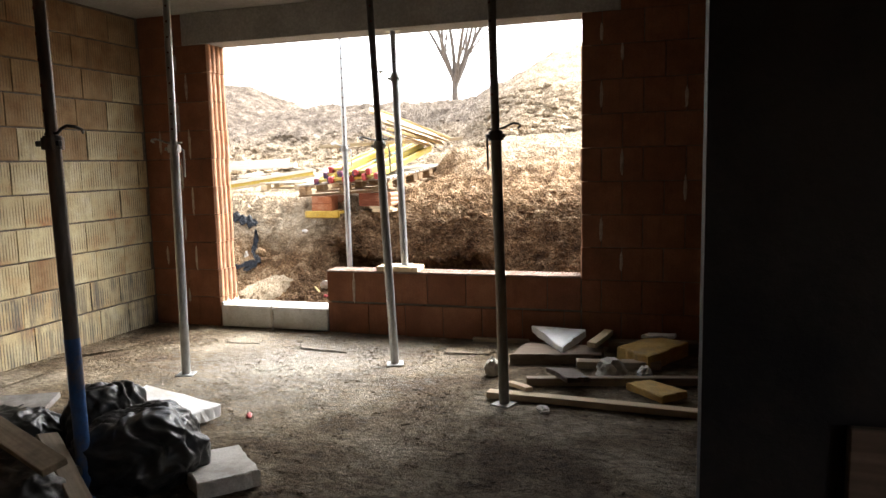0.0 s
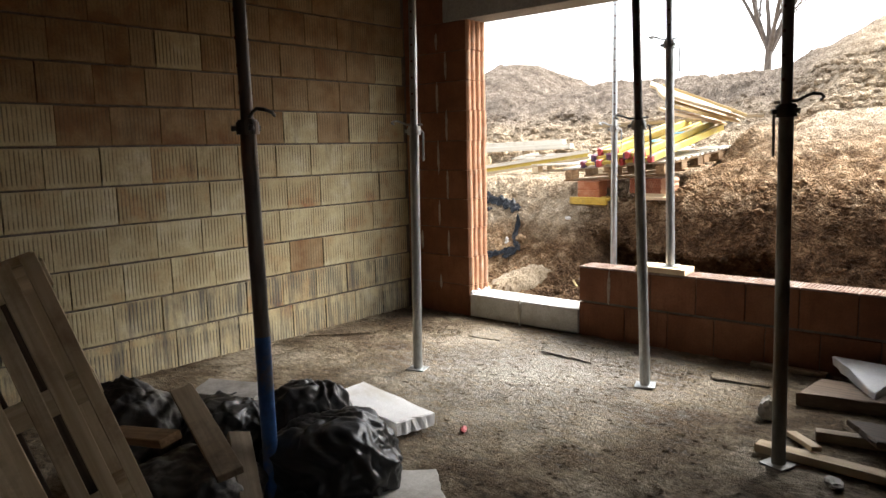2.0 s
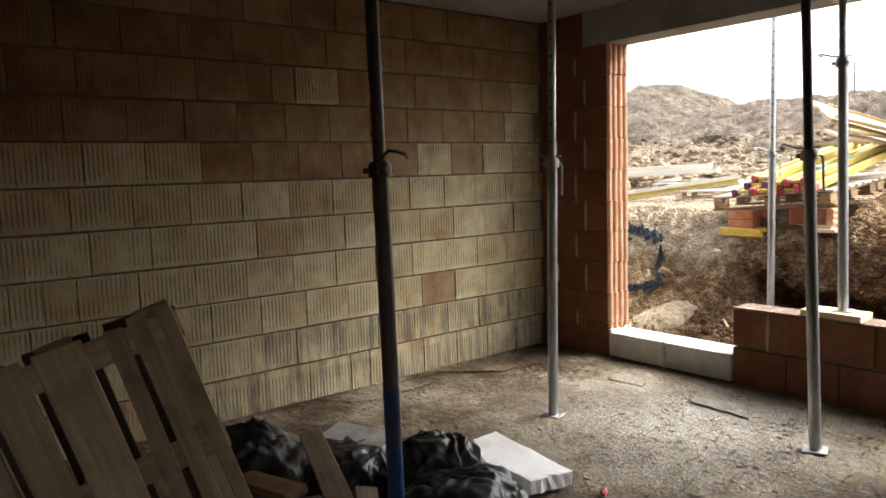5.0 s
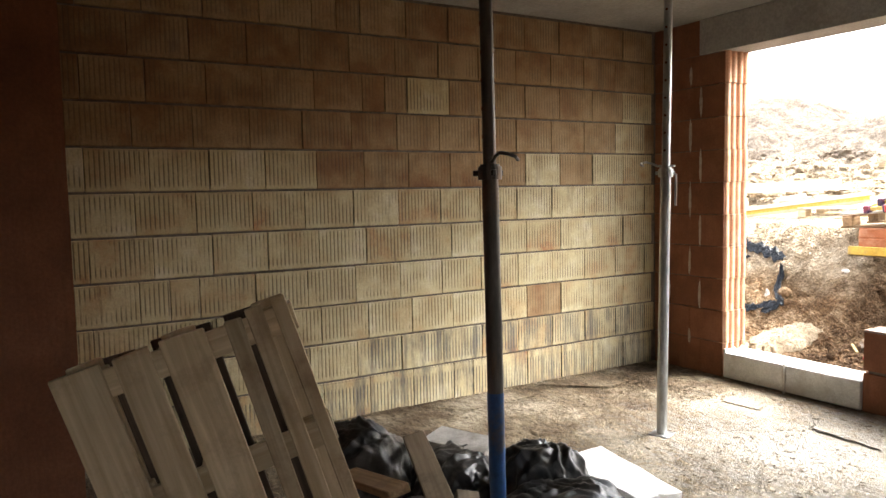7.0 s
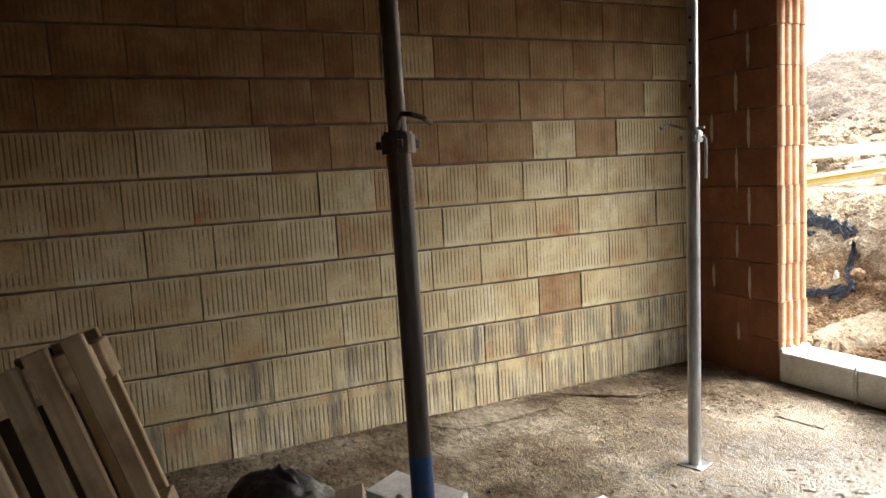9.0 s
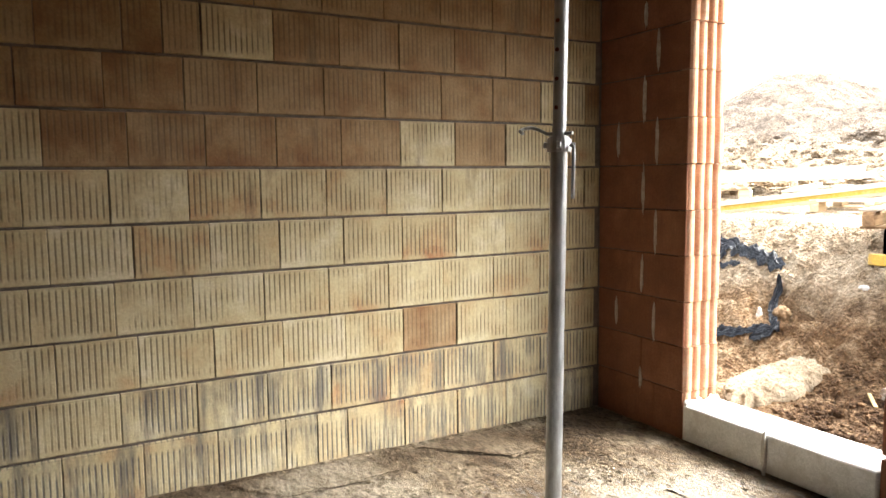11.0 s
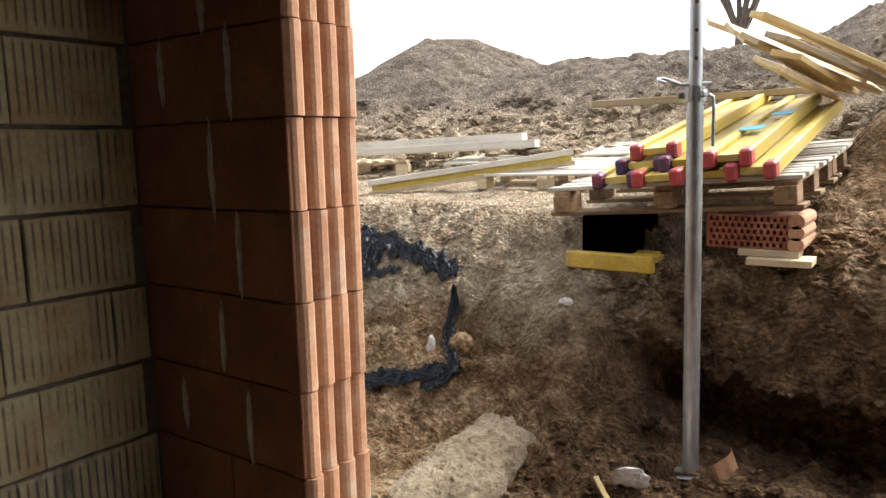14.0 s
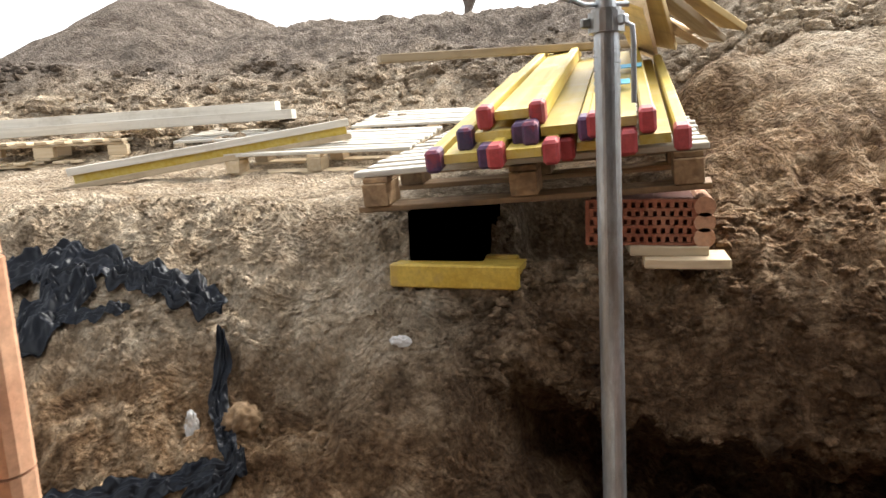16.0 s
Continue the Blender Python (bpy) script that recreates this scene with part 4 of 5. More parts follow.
for i, (a, c, z, y, cap) in enumerate([(-3.24, -3.06, 1.268, 7.84, M_violet), (-3.02, -2.84, 1.268, 7.80, M_red), (-2.80, -2.62, 1.268, 7.90, M_red), (-2.60, -2.44, 1.275, 7.83, M_red),
                                   (-3.14, -2.95, 1.325, 7.90, M_violet), (-2.91, -2.73, 1.325, 7.86, M_violet), (-2.70, -2.54, 1.332, 7.84, M_red), (-3.07, -2.89, 1.385, 7.92, M_red)]):
    a, c = -3.25 + (a + 3.24) * 0.92, -3.25 + (c + 3.24) * 0.92
    timber_beam(a, c, y, z, 1.95, RISE, "yellow timber formwork beam lying on its side in the stack", cap, i)
ob = part("blue_tag", box(-0.05, 0.05, 0, 0.12, 0, 0.003), M_cyan)
ob.matrix_world = STACK @ pose(-2.70, 8.32, 1.451, 9.4, 0, 0)
tagged(ob, "light blue paint mark on a beam", "paint mark")
ob = copy_thing(ob, STACK @ pose(-2.65, 8.78, 1.527, 9.4, 0, 0))


def hollow_brick(x0, x1, y0, y1, z0, z1, holes, label, ribbed=False):
    """A large clay brick lying with its cell face to the viewer: recessed cells between webs, ribbed flanks."""
    e = empty("clay_brick", pose(x0, y0, z0), label, "clay brick", "bricks under the stack")
    w, d, h = x1 - x0, y1 - y0, z1 - z0
    if holes:
        part("core", box(0.012, w - 0.012, 0.02, d, 0.006, h - 0.006), M_void, e)
        b = bmesh.new()
        n, r = 14, 5
        for k in range(r + 1):
            zz = k * (h - 0.010) / r
            box(0, w, 0, 0.03, zz, zz + 0.009, 0, b)
        for k in range(r):
            for q in range(n):
                xx = (q + 0.5 * (k % 2)) * w / n
                box(xx, min(w, xx + 0.013), 0.001, 0.03, k * (h - 0.010) / r + 0.010, (k + 1) * (h - 0.010) / r + 0.002, 0, b)
        box(w - 0.035, w, 0.0005, 0.032, 0.001, h - 0.001, 0, b)
        box(0, 0.012, 0.0005, 0.032, 0.001, h - 0.001, 0, b)
        part("cell_web", b, M_brickred, e, "slotted clay cells")
        b = bmesh.new()
        for k in range(3):
            tube(0, d, 0.032, seg=12, bm=b)
            bmesh.ops.rotate(b, verts=b.verts[-24:], cent=(0, 0, 0), matrix=Euler((radians(-90), 0, 0)).to_matrix())
            bmesh.ops.translate(b, verts=b.verts[-24:], vec=(w, -0.004, h * (k + 0.5) / 3))
        part("rib", b, M_groove, e)
    else:
        b = box(0, w, 0, d, 0, h, 0.006)
        part("body", b, M_orange, e)
        b = bmesh.new()
        for k in range(2):
            box(0.004, w - 0.004, -0.006, 0.004, h * (k + 0.06) / 2, h * (k + 0.90) / 2, 0.004, b)
        part("rib", b, M_orange, e)
    return e


hollow_brick(-3.39, -3.135, 7.96, 8.32, 0.90, 1.075, False, "smooth orange clay brick under the pallet")
hollow_brick(-2.80, -2.44, 7.97, 8.27, 0.96, 1.105, True, "perforated red clay brick under the pallet")
e = empty("beam_offcut", pose(-3.43, 7.86, 0.835, 0, 0, -2), "short yellow timber beam offcut on the bank", "beam offcut")
part("flange", box(0, 0.43, 0, 0.04, 0, 0.078, 0.006), M_ochre_beam, e)
part("flange", box(0.03, 0.40, 0.16, 0.20, 0.0, 0.078, 0.006), M_ochre_beam, e)
part("web", box(0.0, 0.43, 0.04, 0.16, 0.045, 0.07), M_ochre_beam, e)
part("core", box(0.02, 0.40, 0.03, 0.3, -0.12, 0.03), M_earth, e, "earth packed under the beam")
plank("board_offcut", (-2.67, 8.02, 0.93), (-2.43, 8.04, 0.93), 0.16, 0.03, M_pale, "short pale board under the brick", 41)
plank("board_offcut", (-2.62, 7.98, 0.90), (-2.37, 7.98, 0.90), 0.16, 0.03, M_pale, "short pale board on the earth", 42)
pallet("pallet", STACK @ pose(-2.42, 7.98, 1.10, 4.0, 0, 0) @ pose(0, 0, 0, 0, 0, 90), 1.0, 1.16, 8, "grey wooden pallet carrying the beam stack", M_pallet, 31, deck=M_scaffold)
pallet("pallet", STACK @ pose(-2.42, 9.02, 1.175, 4.0, 0, 0) @ pose(0, 0, 0, 0, 0, 90), 1.0, 1.16, 8, "grey wooden pallet under the far beam ends", M_pallet, 33, deck=M_scaffold)
pallet("pallet", pose(-3.90, 9.70, height(-4.6, 9.75) - 0.005, 6, 0, 0) @ pose(0, 0, 0, 0, 0, 93), 0.95, 1.2, 9, "pale wooden pallet lying on the sand", M_pale, 41, deck=M_scaffold)
pallet("pallet", pose(-4.90, 10.70, 1.14, 7, 0, 0) @ pose(0, 0, 0, 0, 0, 96), 0.8, 1.2, 8, "pale wooden pallet lying near the heap", M_pale, 47, deck=M_scaffold)
pallet("pallet", pose(-3.42, 10.70, 1.20, 7, 0, 0) @ pose(0, 0, 0, 0, 0, 94), 0.8, 1.2, 8, "pale wooden pallet behind the beams", M_pale, 49, deck=M_scaffold)
pallet("pallet", pose(-7.48, 9.90, 1.02, 0, 0, 22), 1.2, 0.9, 9, "pale wooden pallet at the bottom of a stack", M_pale, 51, "stacked pallets")
pallet("pallet", pose(-7.46, 9.92, 1.165, 0, 0, 22), 1.2, 0.9, 9, "pale wooden pallet on top of a stack", M_pale, 53, "stacked pallets")
e = empty("timber_beam", lay((-5.88, 9.27, 1.035), (-4.45, 9.98, 1.25)), "long pale timber beam with a yellow flank on the sand", "timber beam")
part("flange", rough_board(1.68, 0.10, 0.045, 61), M_scaffold, e).location = (0, 0, 0.085)
part("web", box(0.02, 1.66, -0.02, 0.02, 0.03, 0.088), M_yellow, e)
part("flange", rough_board(1.68, 0.10, 0.035, 62), M_pale, e)
plank("scaffold_plank", (-8.5, 10.15, 1.31), (-5.25, 11.0, 1.40), 0.22, 0.075, M_scaffold, "long pale scaffold plank across the pallets", 62)
plank("scaffold_plank", (-8.5, 10.22, 1.387), (-5.40, 11.03, 1.473), 0.20, 0.07, M_scaffold, "long pale scaffold plank lying on the first", 63)
plank("scaffold_plank", (-3.88, 9.17, 1.65), (-2.2, 10.15, 1.73), 0.10, 0.04, M_pale, "long pale plank jutting from the stack", 64)
# fan of planks on the sandy slope
FAN = [((-3.17, 9.20, 2.11), (-2.40, 9.62, 1.74)), ((-3.00, 9.00, 2.02), (-2.40, 9.60, 1.71)), ((-2.80, 8.75, 2.04), (-2.20, 9.45, 1.73)),
       ((-2.85, 8.80, 1.93), (-2.42, 9.64, 1.72)), ((-2.69, 8.50, 1.77), (-2.60, 9.90, 1.66)), ((-2.63, 8.60, 1.81), (-2.50, 9.82, 1.69)),
       ((-2.94, 8.95, 1.97), (-2.34, 9.66, 1.69)), ((-2.70, 8.72, 1.92), (-2.28, 9.60, 1.70))]
for k, (tip, end) in enumerate(FAN):
    plank("formwork_plank", tip, end, 0.145, 0.03, (M_pale, M_ochre_board)[k % 3 == 2], "yellowish formwork plank in a loose fan on the slope", 70 + k, 22 + 9 * math.sin(2.3 * k), "fan of planks")


# ---- outside: foil, stones, pit scrap ----
def rest(x, y):
    """Ground level smoothed over a hand's width, as a sheet bridges it."""
    q = 0.08
    ring = [height(x + q * math.cos(a), y + q * math.sin(a)) for a in (0, 1.05, 2.09, 3.14, 4.19, 5.24)]
    return max(sum(ring) / 6, height(x, y) - 0.004)


def foil(pts, width, seed, label):
    """A torn ribbon of plastic sheet lying in long folds over the ground, its two edges ragged."""
    b = bmesh.new()
    n, w = 110, 40
    P = [Vector((p[0], p[1], 0)) for p in pts]
    rows = []
    for i in range(n + 1):
        t = i / n * (len(P) - 1)
        k = min(int(t), len(P) - 2)
        f = t - k
        q = P[k].lerp(P[k + 1], f)
        d0 = P[k + 1] - P[k]
        d1 = P[min(k + 2, len(P) - 1)] - P[min(k + 1, len(P) - 2)]
        d = d0.lerp(d1, smooth(0.5, 1.0, f) * 0.5) if k + 2 < len(P) else d0
        s = Vector((d.y, -d.x, 0)).normalized()
        taper = min(1, 0.3 + 4 * min(i / n, 1 - i / n))
        lo = width * taper * (0.55 + 0.8 * abs(noise.noise((i * 0.035, seed, 0))) + 0.12 * noise.noise((i * 0.13, seed, 4)))
        hi = width * taper * (0.55 + 0.8 * abs(noise.noise((i * 0.035, seed, 9))) + 0.12 * noise.noise((i * 0.13, seed, 14)))
        row = []
        for j in range(w + 1):
            u = j / w
            drift = 0.5 * noise.noise((u * 1.5, i * 0.015, seed + 3))
            p = q + s * (u * (lo + hi) - lo) + s * 0.2 * width * noise.noise((u * 2, i * 0.03, seed))
            fold = 0.32 - abs(noise.noise(((u + drift) * 4.2 + seed, i * 0.010, 1)))
            crease = 0.3 - abs(noise.noise(((u + drift) * 11.0, i * 0.028, seed)))
            rim = math.sin(math.pi * u) ** 0.6
            row.append(b.verts.new((p.x, p.y, rest(p.x, p.y) + 0.026 + width * (0.55 * max(-.2, fold) + 0.14 * crease) * (0.25 + 0.75 * rim))))
        rows.append(row)
    for r0, r1 in zip(rows, rows[1:]):
        for j in range(w):
            b.faces.new((r0[j], r0[j + 1], r1[j + 1], r1[j]))
    bmesh.ops.solidify(b, geom=b.faces[:], thickness=0.003)
    return tagged(part("foil_sheet", b, M_foil, smooth=True), label, "plastic foil", "torn plastic foil")


foil([(-5.2, 7.95), (-4.9, 8.0), (-4.65, 7.98), (-4.45, 7.93)], 0.10, 1.0, "torn blue-black plastic foil lying on the bank")
foil([(-4.50, 7.92), (-4.30, 7.90), (-4.03, 7.82)], 0.085, 6.0, "crumpled tail of blue-black foil on the bank")
foil([(-4.72, 7.96), (-4.74, 7.84), (-4.84, 7.68)], 0.16, 2.4, "wide flap of blue-black foil hanging down the bank")
foil([(-4.86, 7.79), (-4.64, 7.79), (-4.40, 7.80)], 0.034, 2.9, "thin twisted foil end on the bank")
foil([(-4.01, 7.76), (-3.97, 7.64), (-3.89, 7.52), (-3.80, 7.43)], 0.045, 4.9, "narrow twisted foil strand down the bank")
foil([(-4.55, 7.25), (-4.2, 7.31), (-3.99, 7.38), (-3.81, 7.42)], 0.05, 3.3, "blue-black foil strip at the foot of the bank")
foil([(-3.79, 7.46), (-3.82, 7.39), (-3.93, 7.33)], 0.055, 7.3, "crumpled foil end at the foot of the bank")


def ragged(r, seed):
    """A long low slab of rubble with a ragged rim and crumbly top."""
    b = bmesh.new()
    bmesh.ops.create_icosphere(b, subdivisions=6, radius=1)
    for v in b.verts:
        p = v.co.copy()
        a = 1 + 0.30 * noise.noise((p.x * 1.6 + seed, p.y * 2.2, 0)) + 0.10 * noise.noise((p.x * 5 + seed, p.y * 6, 1))
        z = math.copysign(abs(p.z) ** 0.55, p.z)
        q = Vector((p.x * r[0] * a + 0.07 * math.sin(p.y * 2.2), p.y * r[1] * a, z * r[2]))
        q.z += 0.035 * (0.5 - abs(noise.noise(q * 9))) + 0.022 * (0.5 - abs(noise.noise(q * 24))) + 0.008 * noise.noise(q * 60)
        v.co = q
    return b


def stone(name, x, y, r, seed, material, label, category, sink=0.3, turn=0):
    ob = part(name, crumple(r, seed, 0.38, 0.14, 4), material, smooth=True)
    ob.matrix_world = pose(x, y, height(x, y) + r[2] * (1 - sink), 0, 0, turn)
    return tagged(ob, label, category)


lump_ob = part("rubble_lump", ragged((0.17, 0.52, 0.13), 1.4), M_rock)
lump_ob.matrix_world = pose(-3.42, 6.98, height(-3.42, 6.98) + 0.01, 4, 0, 12)
tagged(lump_ob, "long dusty slab of rubble half buried in the pit", "rubble")
stone("white_scrap", -4.04, 7.58, (0.020, 0.018, 0.050), 2.9, M_white, "small white scrap in the bank", "scrap piece", 0.3)
stone("stone", -3.85, 7.57, (0.055, 0.05, 0.055), 4.1, M_stone, "brown stone beside the foil strand", "stone", 0.3)
ob = part("plaster_scrap", crumple((0.065, 0.016, 0.055), 5.5, 0.35, 0.12, 3), M_white)
ob.matrix_world = pose(-2.83, 7.16, height(-2.83, 7.16) + 0.045, 28, 0, 20)
tagged(ob, "white broken plaster piece lying in the pit", "scrap piece")
plank("wood_sliver", (-2.95, 7.13, height(-2.95, 7.13) + 0.015), (-2.85, 7.02, height(-2.85, 7.02) + 0.008), 0.02, 0.01, M_ochre_board, "thin yellow wood sliver in the pit", 44)
b = bmesh.new()
arc = []
for k in range(13):
    a = radians(200 - 115 * k / 12)
    arc.append([b.verts.new((0.085 * math.cos(a), y2, 0.085 * math.sin(a) * (1 - 0.05 * math.sin(5 * k)))) for y2 in (0.003 * k, 0.06, 0.11 + 0.006 * math.sin(k * 0.7))])
for r0, r1 in zip(arc, arc[1:]):
    for j in range(2):
        b.faces.new((r0[j], r0[j + 1], r1[j + 1], r1[j]))
bmesh.ops.solidify(b, geom=b.faces[:], thickness=0.012)
ob = part("clay_shard", b, M_groove)
ob.matrix_world = pose(-2.645, 7.52, height(-2.645, 7.52) + 0.06, -75, 20, 200)
tagged(ob, "curved orange clay pipe shard beside the prop", "clay shard")
stone("red_scrap", -2.76, 6.98, (0.018, 0.018, 0.014), 7.7, M_red, "tiny red plastic scrap in the pit", "scrap piece", 0.1)
stone("white_scrap", -3.35, 7.70, (0.030, 0.007, 0.018), 8.2, M_white, "small white flake on the bank", "scrap piece", 0.3)

# clods lying over the dug ground
rnd = random.Random(8)
vs, fs = [], []
base_b = bmesh.new()
bmesh.ops.create_icosphere(base_b, subdivisions=1, radius=1)
bv = [v.co.copy() for v in base_b.verts]
bf = [[v.index for v in f.verts] for f in base_b.faces]
base_b.free()
for k in range(52000):
    if k < 40000:
        x, y = rnd.uniform(-5.4, -0.2), 6.5 + 1.9 * rnd.random() ** 0.7
        r = 0.003 + 0.022 * rnd.random() ** 5
        if noise.noise((x * 2.2, y * 2.2, 7)) < -0.1:
            r *= 0.6
        if x < -3.2:
            r *= 0.5
        elif k % 14 == 0:
            r *= 2.0
    else:
        y = 10.6 + 2.6 * rnd.random() ** 1.4
        x = rnd.uniform(-13, 0)
        r = 0.010 + 0.075 * rnd.random() ** 5
        if noise.noise((x * 0.9, y * 0.9, 4)) < -0.12:
            r *= 0.4
    z = height(x, y) + r * 0.15
    y += under(x, y)
    o, s = len(vs), rnd.uniform(0, 50)
    for q in bv:
        f = r * (1 + 0.9 * noise.noise(q * 1.9 + Vector((s, s, s))))
        vs.append((x + q.x * f * 1.2, y + q.y * f, z + q.z * f * 0.75))
    fs += [[i + o for i in f] for f in bf]
me = bpy.data.meshes.new("soil_clods")
me.from_pydata(vs, [], fs)
me.materials.append(M_clod)
tagged(new("soil_clods", me), "loose clods of earth on the bank and heaps", "soil", kind="stuff")

# crumbs on the floor inside
vs, fs = [], []
for k in range(22000):
    x, y = rnd.uniform(-4.0, 1.6), 6.0 - 4.2 * rnd.random() ** 0.9
    r = 0.002 + 0.009 * rnd.random() ** 6
    flat = 0.45
    if k % 3 == 0:
        r, flat = 0.004 + 0.009 * rnd.random() ** 3, 0.14
    if rnd.random() < 0.06:
        x, y = -3.45 + rnd.gauss(0, .2), 5.35 + rnd.gauss(0, .12)
    if rnd.random() < 0.07:
        x, y = WX + 0.01 + abs(rnd.gauss(0, 0.09)), rnd.uniform(2.2, 6.0)
    o, s, turn, long = len(vs), rnd.uniform(0, 50), rnd.gauss(0.3, 0.9), rnd.uniform(1.0, 2.6)
    ca, sa = math.cos(turn), math.sin(turn)
    for q in bv:
        f = r * (1 + 0.6 * noise.noise(q * 1.3 + Vector((s, s, s))))
        px, py = q.x * f * long, q.y * f
        vs.append((x + px * ca - py * sa, y + px * sa + py * ca, r * flat * 0.5 + q.z * f * flat - 0.003))
    fs += [[i + o for i in f] for f in bf]
me = bpy.data.meshes.new("floor_crumbs")
me.from_pydata(vs, [], fs)
me.materials.append(M_crumb)
tagged(new("floor_crumbs", me), "crumbs of mortar and earth on the floor", "debris", kind="stuff")


# ---- bare tree on the horizon ----
def bare_tree(x, y, z, h, seed):
    rnd = random.Random(seed)
    e = empty("tree", pose(x, y, z), "leafless grey tree behind the earth heaps", "tree")
    b = bmesh.new()

    def grow(p, d, length, r, depth, mesh):
        pts, rad = [p], [r]
        for k in range(4):
            d = (d + Vector((rnd.uniform(-1, 1), rnd.uniform(-1, 1), rnd.uniform(-.1, .5))) * 0.12).normalized()
            p = p + d * length / 4
            pts.append(p)
            rad.append(r * (1 - 0.16 * (k + 1)))
        bent(pts, rad, 5 if depth > 1 else 4, mesh)
        if depth == 0:
            return
        for k in range(4):
            i = rnd.randint(1, 4)
            a = rnd.uniform(0, 2 * math.pi)
            nd = (d + Vector((math.cos(a), math.sin(a), 0.25)) * rnd.uniform(0.3, 0.65) + Vector((0, 0, 0.12))).normalized()
            grow(pts[i], nd, length * rnd.uniform(0.55, 0.8), rad[i] * 0.62, depth - 1, mesh)

    t = bent([(0, 0, -2.2), (0, 0, h * 0.08), (0.03, 0, h * 0.22)], [h * 0.018, h * 0.0155, h * 0.013], 8)
    part("trunk", t, M_bark, e)
    for k in range(7):
        a = k * 2 * math.pi / 7 + rnd.uniform(-.4, .4)
        lean = rnd.uniform(0.12, 0.65)
        grow(Vector((0.03, 0, h * rnd.uniform(0.16, 0.22))), Vector((math.cos(a) * lean, math.sin(a) * lean, 1)).normalized(), h * 0.40, h * 0.0105, 5, b)
    part("crown", b, M_bark, e, "bare twigs")


bare_tree(-7.4, 27.5, 2.8, 8.6, 3)


# ---- block courses (single pieces, last) ----
COURSE = 0.25
meshes = {}


def piece_mesh(key, w, d, h, material, chip=0.0):
    """A block with soft edges, shared by all alike blocks; origin at its low near corner."""
    if key not in meshes:
        b = box(0, w, 0, d, 0, h, 0.003)
        me = bpy.data.meshes.new("brick")
        b.to_mesh(me)
        b.free()
        me.materials.append(material)
        meshes[key] = me
    return meshes[key]


def brick(parent, mesh, at, turn=0.0):
    ob = new("brick", mesh)
    ob.parent = parent
    ob.matrix_basis = pose(at[0], at[1], at[2], 0, 0, turn)
    return ob


rnd = random.Random(12)
# west wall: stretchers 0.33 m long, two bonds in turn, a few cut pieces
for c in range(11):
    z0 = 0.012 + COURSE * c if c else -0.03
    z1 = min(0.010 + COURSE * (c + 1) - 0.011, TOP - 0.004)
    y = 4.262 if c % 2 else 4.347
    y -= 0.3315 * 18
    cuts = {(8, 15), (0, 17), (10, 14), (3, 11)}
    k = 0
    while y < NY - 0.01:
        w = 0.3315
        pieces = [(y, w)] if (c, k) not in cuts else [(y, 0.165), (y + 0.165, 0.165)]
        for yy, ww in pieces:
            ww = min(ww, NY - 0.004 - yy)
            if ww < 0.04 or yy < -1.55:
                continue
            ww = round(ww - 0.004, 3)
            key = ("w", ww, round(z1 - z0, 3))
            odds = (0, 0.0, 0.06, 0.0, 0.04, 0.0, 0.85, 0.8, 1.0, 1.0, 1.0)[c]
            if c == 6:
                odds = 1.0 if 3.0 < yy < 4.6 else 0.0 if yy < 3.0 or yy > 5.3 or yy < 4.9 else 0.9
            if c == 8:
                odds = 0.3 if 3.6 < yy < 3.9 or yy > 5.5 else 1.0
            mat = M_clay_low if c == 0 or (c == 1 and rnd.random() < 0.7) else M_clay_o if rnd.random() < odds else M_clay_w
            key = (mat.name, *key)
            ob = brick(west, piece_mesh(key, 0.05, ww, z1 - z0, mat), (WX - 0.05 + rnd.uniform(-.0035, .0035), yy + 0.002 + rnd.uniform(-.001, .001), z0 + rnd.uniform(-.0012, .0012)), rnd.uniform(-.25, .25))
        y += w
        k += 1
# window wall beside the opening and the parapet
for c in range(10):
    z0, z1 = (0.012 + COURSE * c if c else -0.02), 0.010 + COURSE * (c + 1) - 0.004
    z1 = min(z1, HEAD - 0.004)
    joint = -3.66 if c % 2 else -3.56
    for a, w in ((WX + 0.004, joint - WX), (joint, JL - 0.006 - joint)):
        w = round(w - 0.007, 3)
        brick(north, piece_mesh(("n", w, round(z1 - z0, 3)), w, 0.05, z1 - z0, M_clay_n), (a, NY + rnd.uniform(-.0025, .0025), z0))
    x = JR + 0.004
    first = True
    while x < 2.38:
        w = (0.15 if c % 2 else 0.30) if first else 0.30
        first = False
        w = min(w, 2.39 - x)
        ww = round(w - 0.007, 3)
        if ww > 0.03:
            brick(north, piece_mesh(("n", ww, round(z1 - z0, 3)), ww, 0.05, z1 - z0, M_clay_n), (x, NY + rnd.uniform(-.0025, .0025), z0))
        x += w
for c in range(2):
    z0, z1 = (0.268 if c else -0.02), (0.53 if c else 0.262)
    x = PL
    k = 0
    while x < JR - 0.02:
        w = (0.25 if k == 0 and c else 0.38 if k == 0 else 0.33)
        w = min(w, JR - x)
        ww = round(w - 0.006, 3)
        if ww > 0.03:
            brick(north, piece_mesh(("p", ww, round(z1 - z0, 3)), ww, 0.20, z1 - z0 - 0.012, M_clay_n), (x, NY + rnd.uniform(-.0015, .0015), z0))
        x += w
        k += 1
# perforated tops of the parapet blocks: webs crossing over hollow cells
x = PL
k = 0
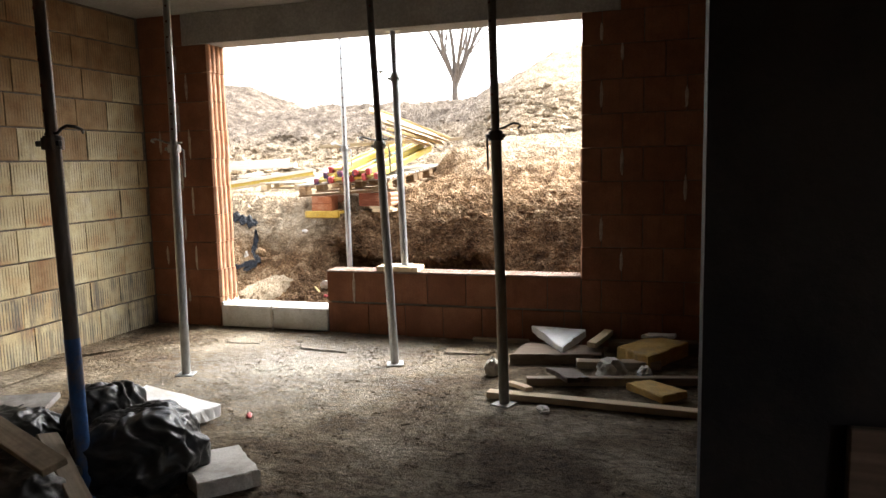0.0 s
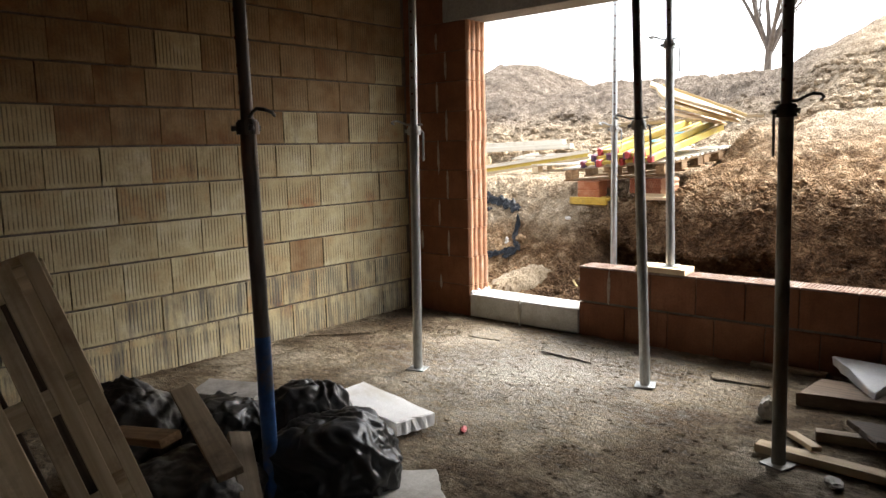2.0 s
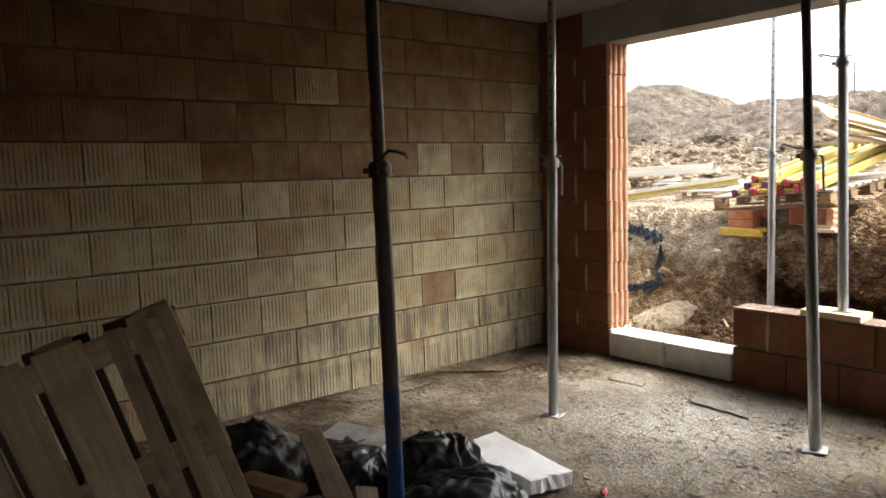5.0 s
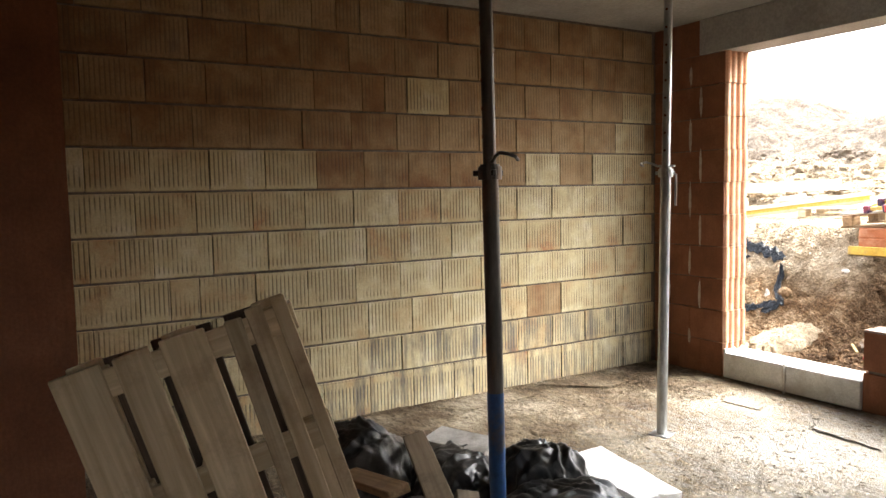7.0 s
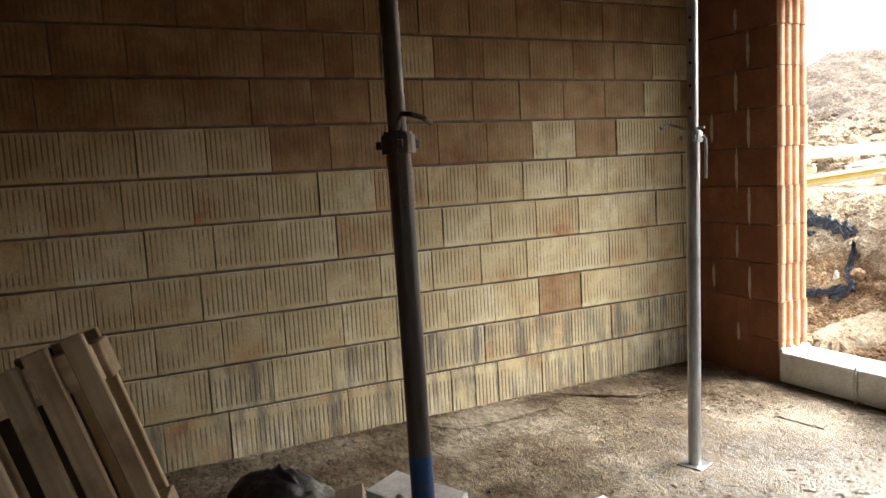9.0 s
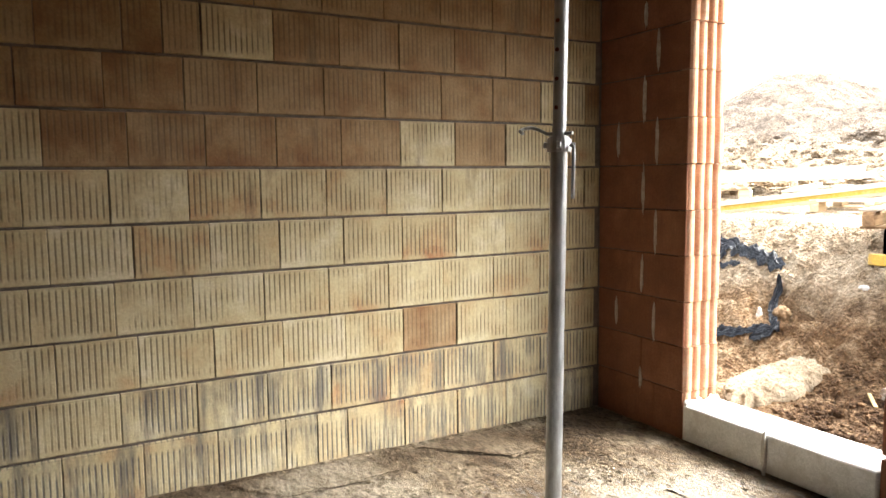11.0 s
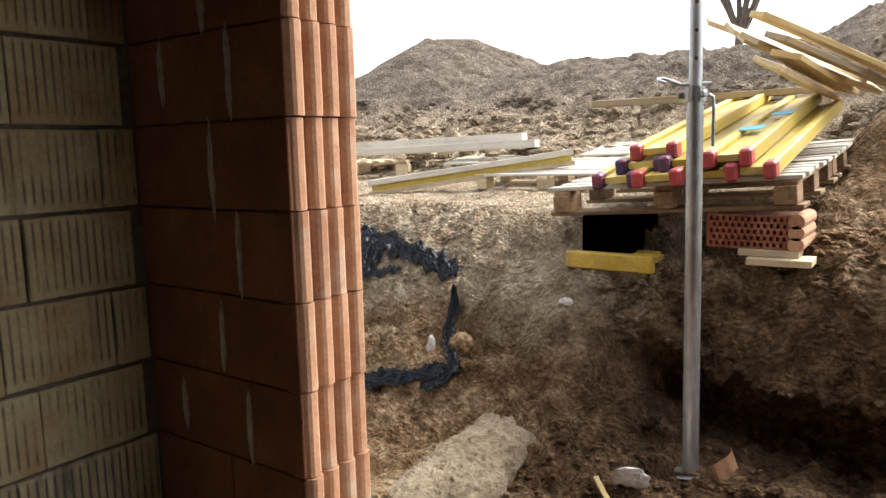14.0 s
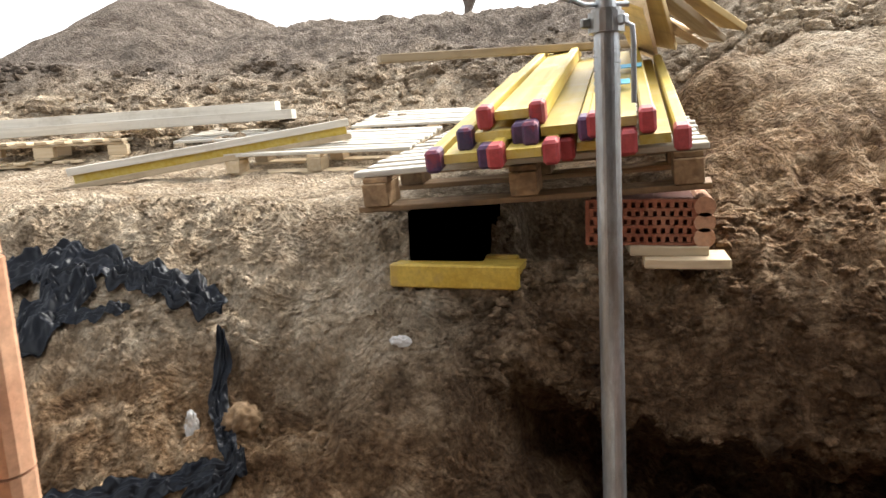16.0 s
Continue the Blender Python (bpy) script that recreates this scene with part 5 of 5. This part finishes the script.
while x < JR - 0.05:
    w = min(0.25 if k == 0 else 0.33, JR - x)
    b = bmesh.new()
    n = max(3, int(w / 0.024))
    for i in range(n + 1):
        xx = (w - 0.014) * i / n
        box(xx, xx + 0.009, 0, 0.20, 0, 0.014, 0, b)
    for j in range(9):
        yy = 0.191 * j / 8
        box(0, w - 0.006, yy, yy + 0.009, 0.001, 0.0145, 0, b)
    ob = part("cell_web", b, M_web, north, "perforated block top")
    ob.location = (x, NY, 0.518)
    x += w
    k += 1
# dark sheet below the webs paints the shade of the cells
ob = part("cavity", box(PL + 0.005, JR - 0.005, NY + 0.004, NY + 0.196, 0.512, 0.5195), M_void, north)
# mortar squeezed out of the upright joints
for k, (x, z, h) in enumerate([(-3.66, 0.27, .10), (-3.56, 0.62, .18), (-3.66, 0.88, .17), (-3.56, 1.13, .20), (-3.66, 1.37, .22), (-3.56, 1.64, .20), (-3.66, 1.88, .21), (-3.56, 2.14, .19), (-3.66, 2.35, .12), (-3.87, 1.65, .17), (-3.87, 0.64, .14), (-2.008, 0.38, .20), (0.20, 1.4, .15), (0.05, 1.9, .15), (0.20, 2.2, .10), (0.05, 2.35, .10), (0.65, 1.85, .12), (0.65, 1.2, .15), (0.05, 0.9, .15), (0.20, 0.65, .12)]):
    ob = part("mortar_squeeze", crumple((0.010, 0.007, h / 2), 1.3 * k + 0.7, 0.55, 0.3, 3), M_mortar, north, "pale squeezed mortar")
    ob.location = (x - 0.003, NY - 0.001, z)
# jamb with four upright ribs, course by course
for side_x, sgn in ((JL, 1), (JR, -1)):
    for c in range(10):
        z0, z1 = (0.012 + COURSE * c if c else -0.02), min(0.010 + COURSE * (c + 1) - 0.002, HEAD - 0.002)
        if sgn < 0 and c < 2:
            continue
        for k in range(4):
            key = ("rib", round(z1 - z0, 3))
            if key not in meshes:
                b = bmesh.new()
                prof = [(-0.05, 0.004), (0.006, 0.004), (0.020, 0.014), (0.026, 0.024), (0.026, 0.044), (0.020, 0.054), (0.006, 0.064), (-0.05, 0.064)]
                lo = [b.verts.new((px, py, 0)) for px, py in prof]
                hi = [b.verts.new((px, py, z1 - z0)) for px, py in prof]
                for i in range(len(prof)):
                    j = (i + 1) % len(prof)
                    b.faces.new((lo[i], lo[j], hi[j], hi[i]))
                b.faces.new(lo[::-1])
                b.faces.new(hi)
                bmesh.ops.recalc_face_normals(b, faces=b.faces)
                me = bpy.data.meshes.new("rib")
                b.to_mesh(me)
                b.free()
                me.materials.append(M_groove)
                meshes[key] = me
            ob = new("rib", meshes[key])
            ob.parent = north
            dx = 0.004 * math.sin(c * 2.3) + 0.002 * math.sin(k * 3 + c)
            yy = NY + k * 0.0665
            if sgn > 0:
                ob.matrix_basis = pose(side_x - 0.022 + dx, yy, z0)
            else:
                ob.matrix_basis = pose(side_x + 0.022 + dx, yy + 0.068, z0, 0, 0, 180)
# plank under the prop on the parapet
plank("support_plank", (-1.80, 6.14, 0.5335), (-1.44, 6.14, 0.5335), 0.20, 0.04, M_pale, "pale plank offcut bedded on the parapet", 91)
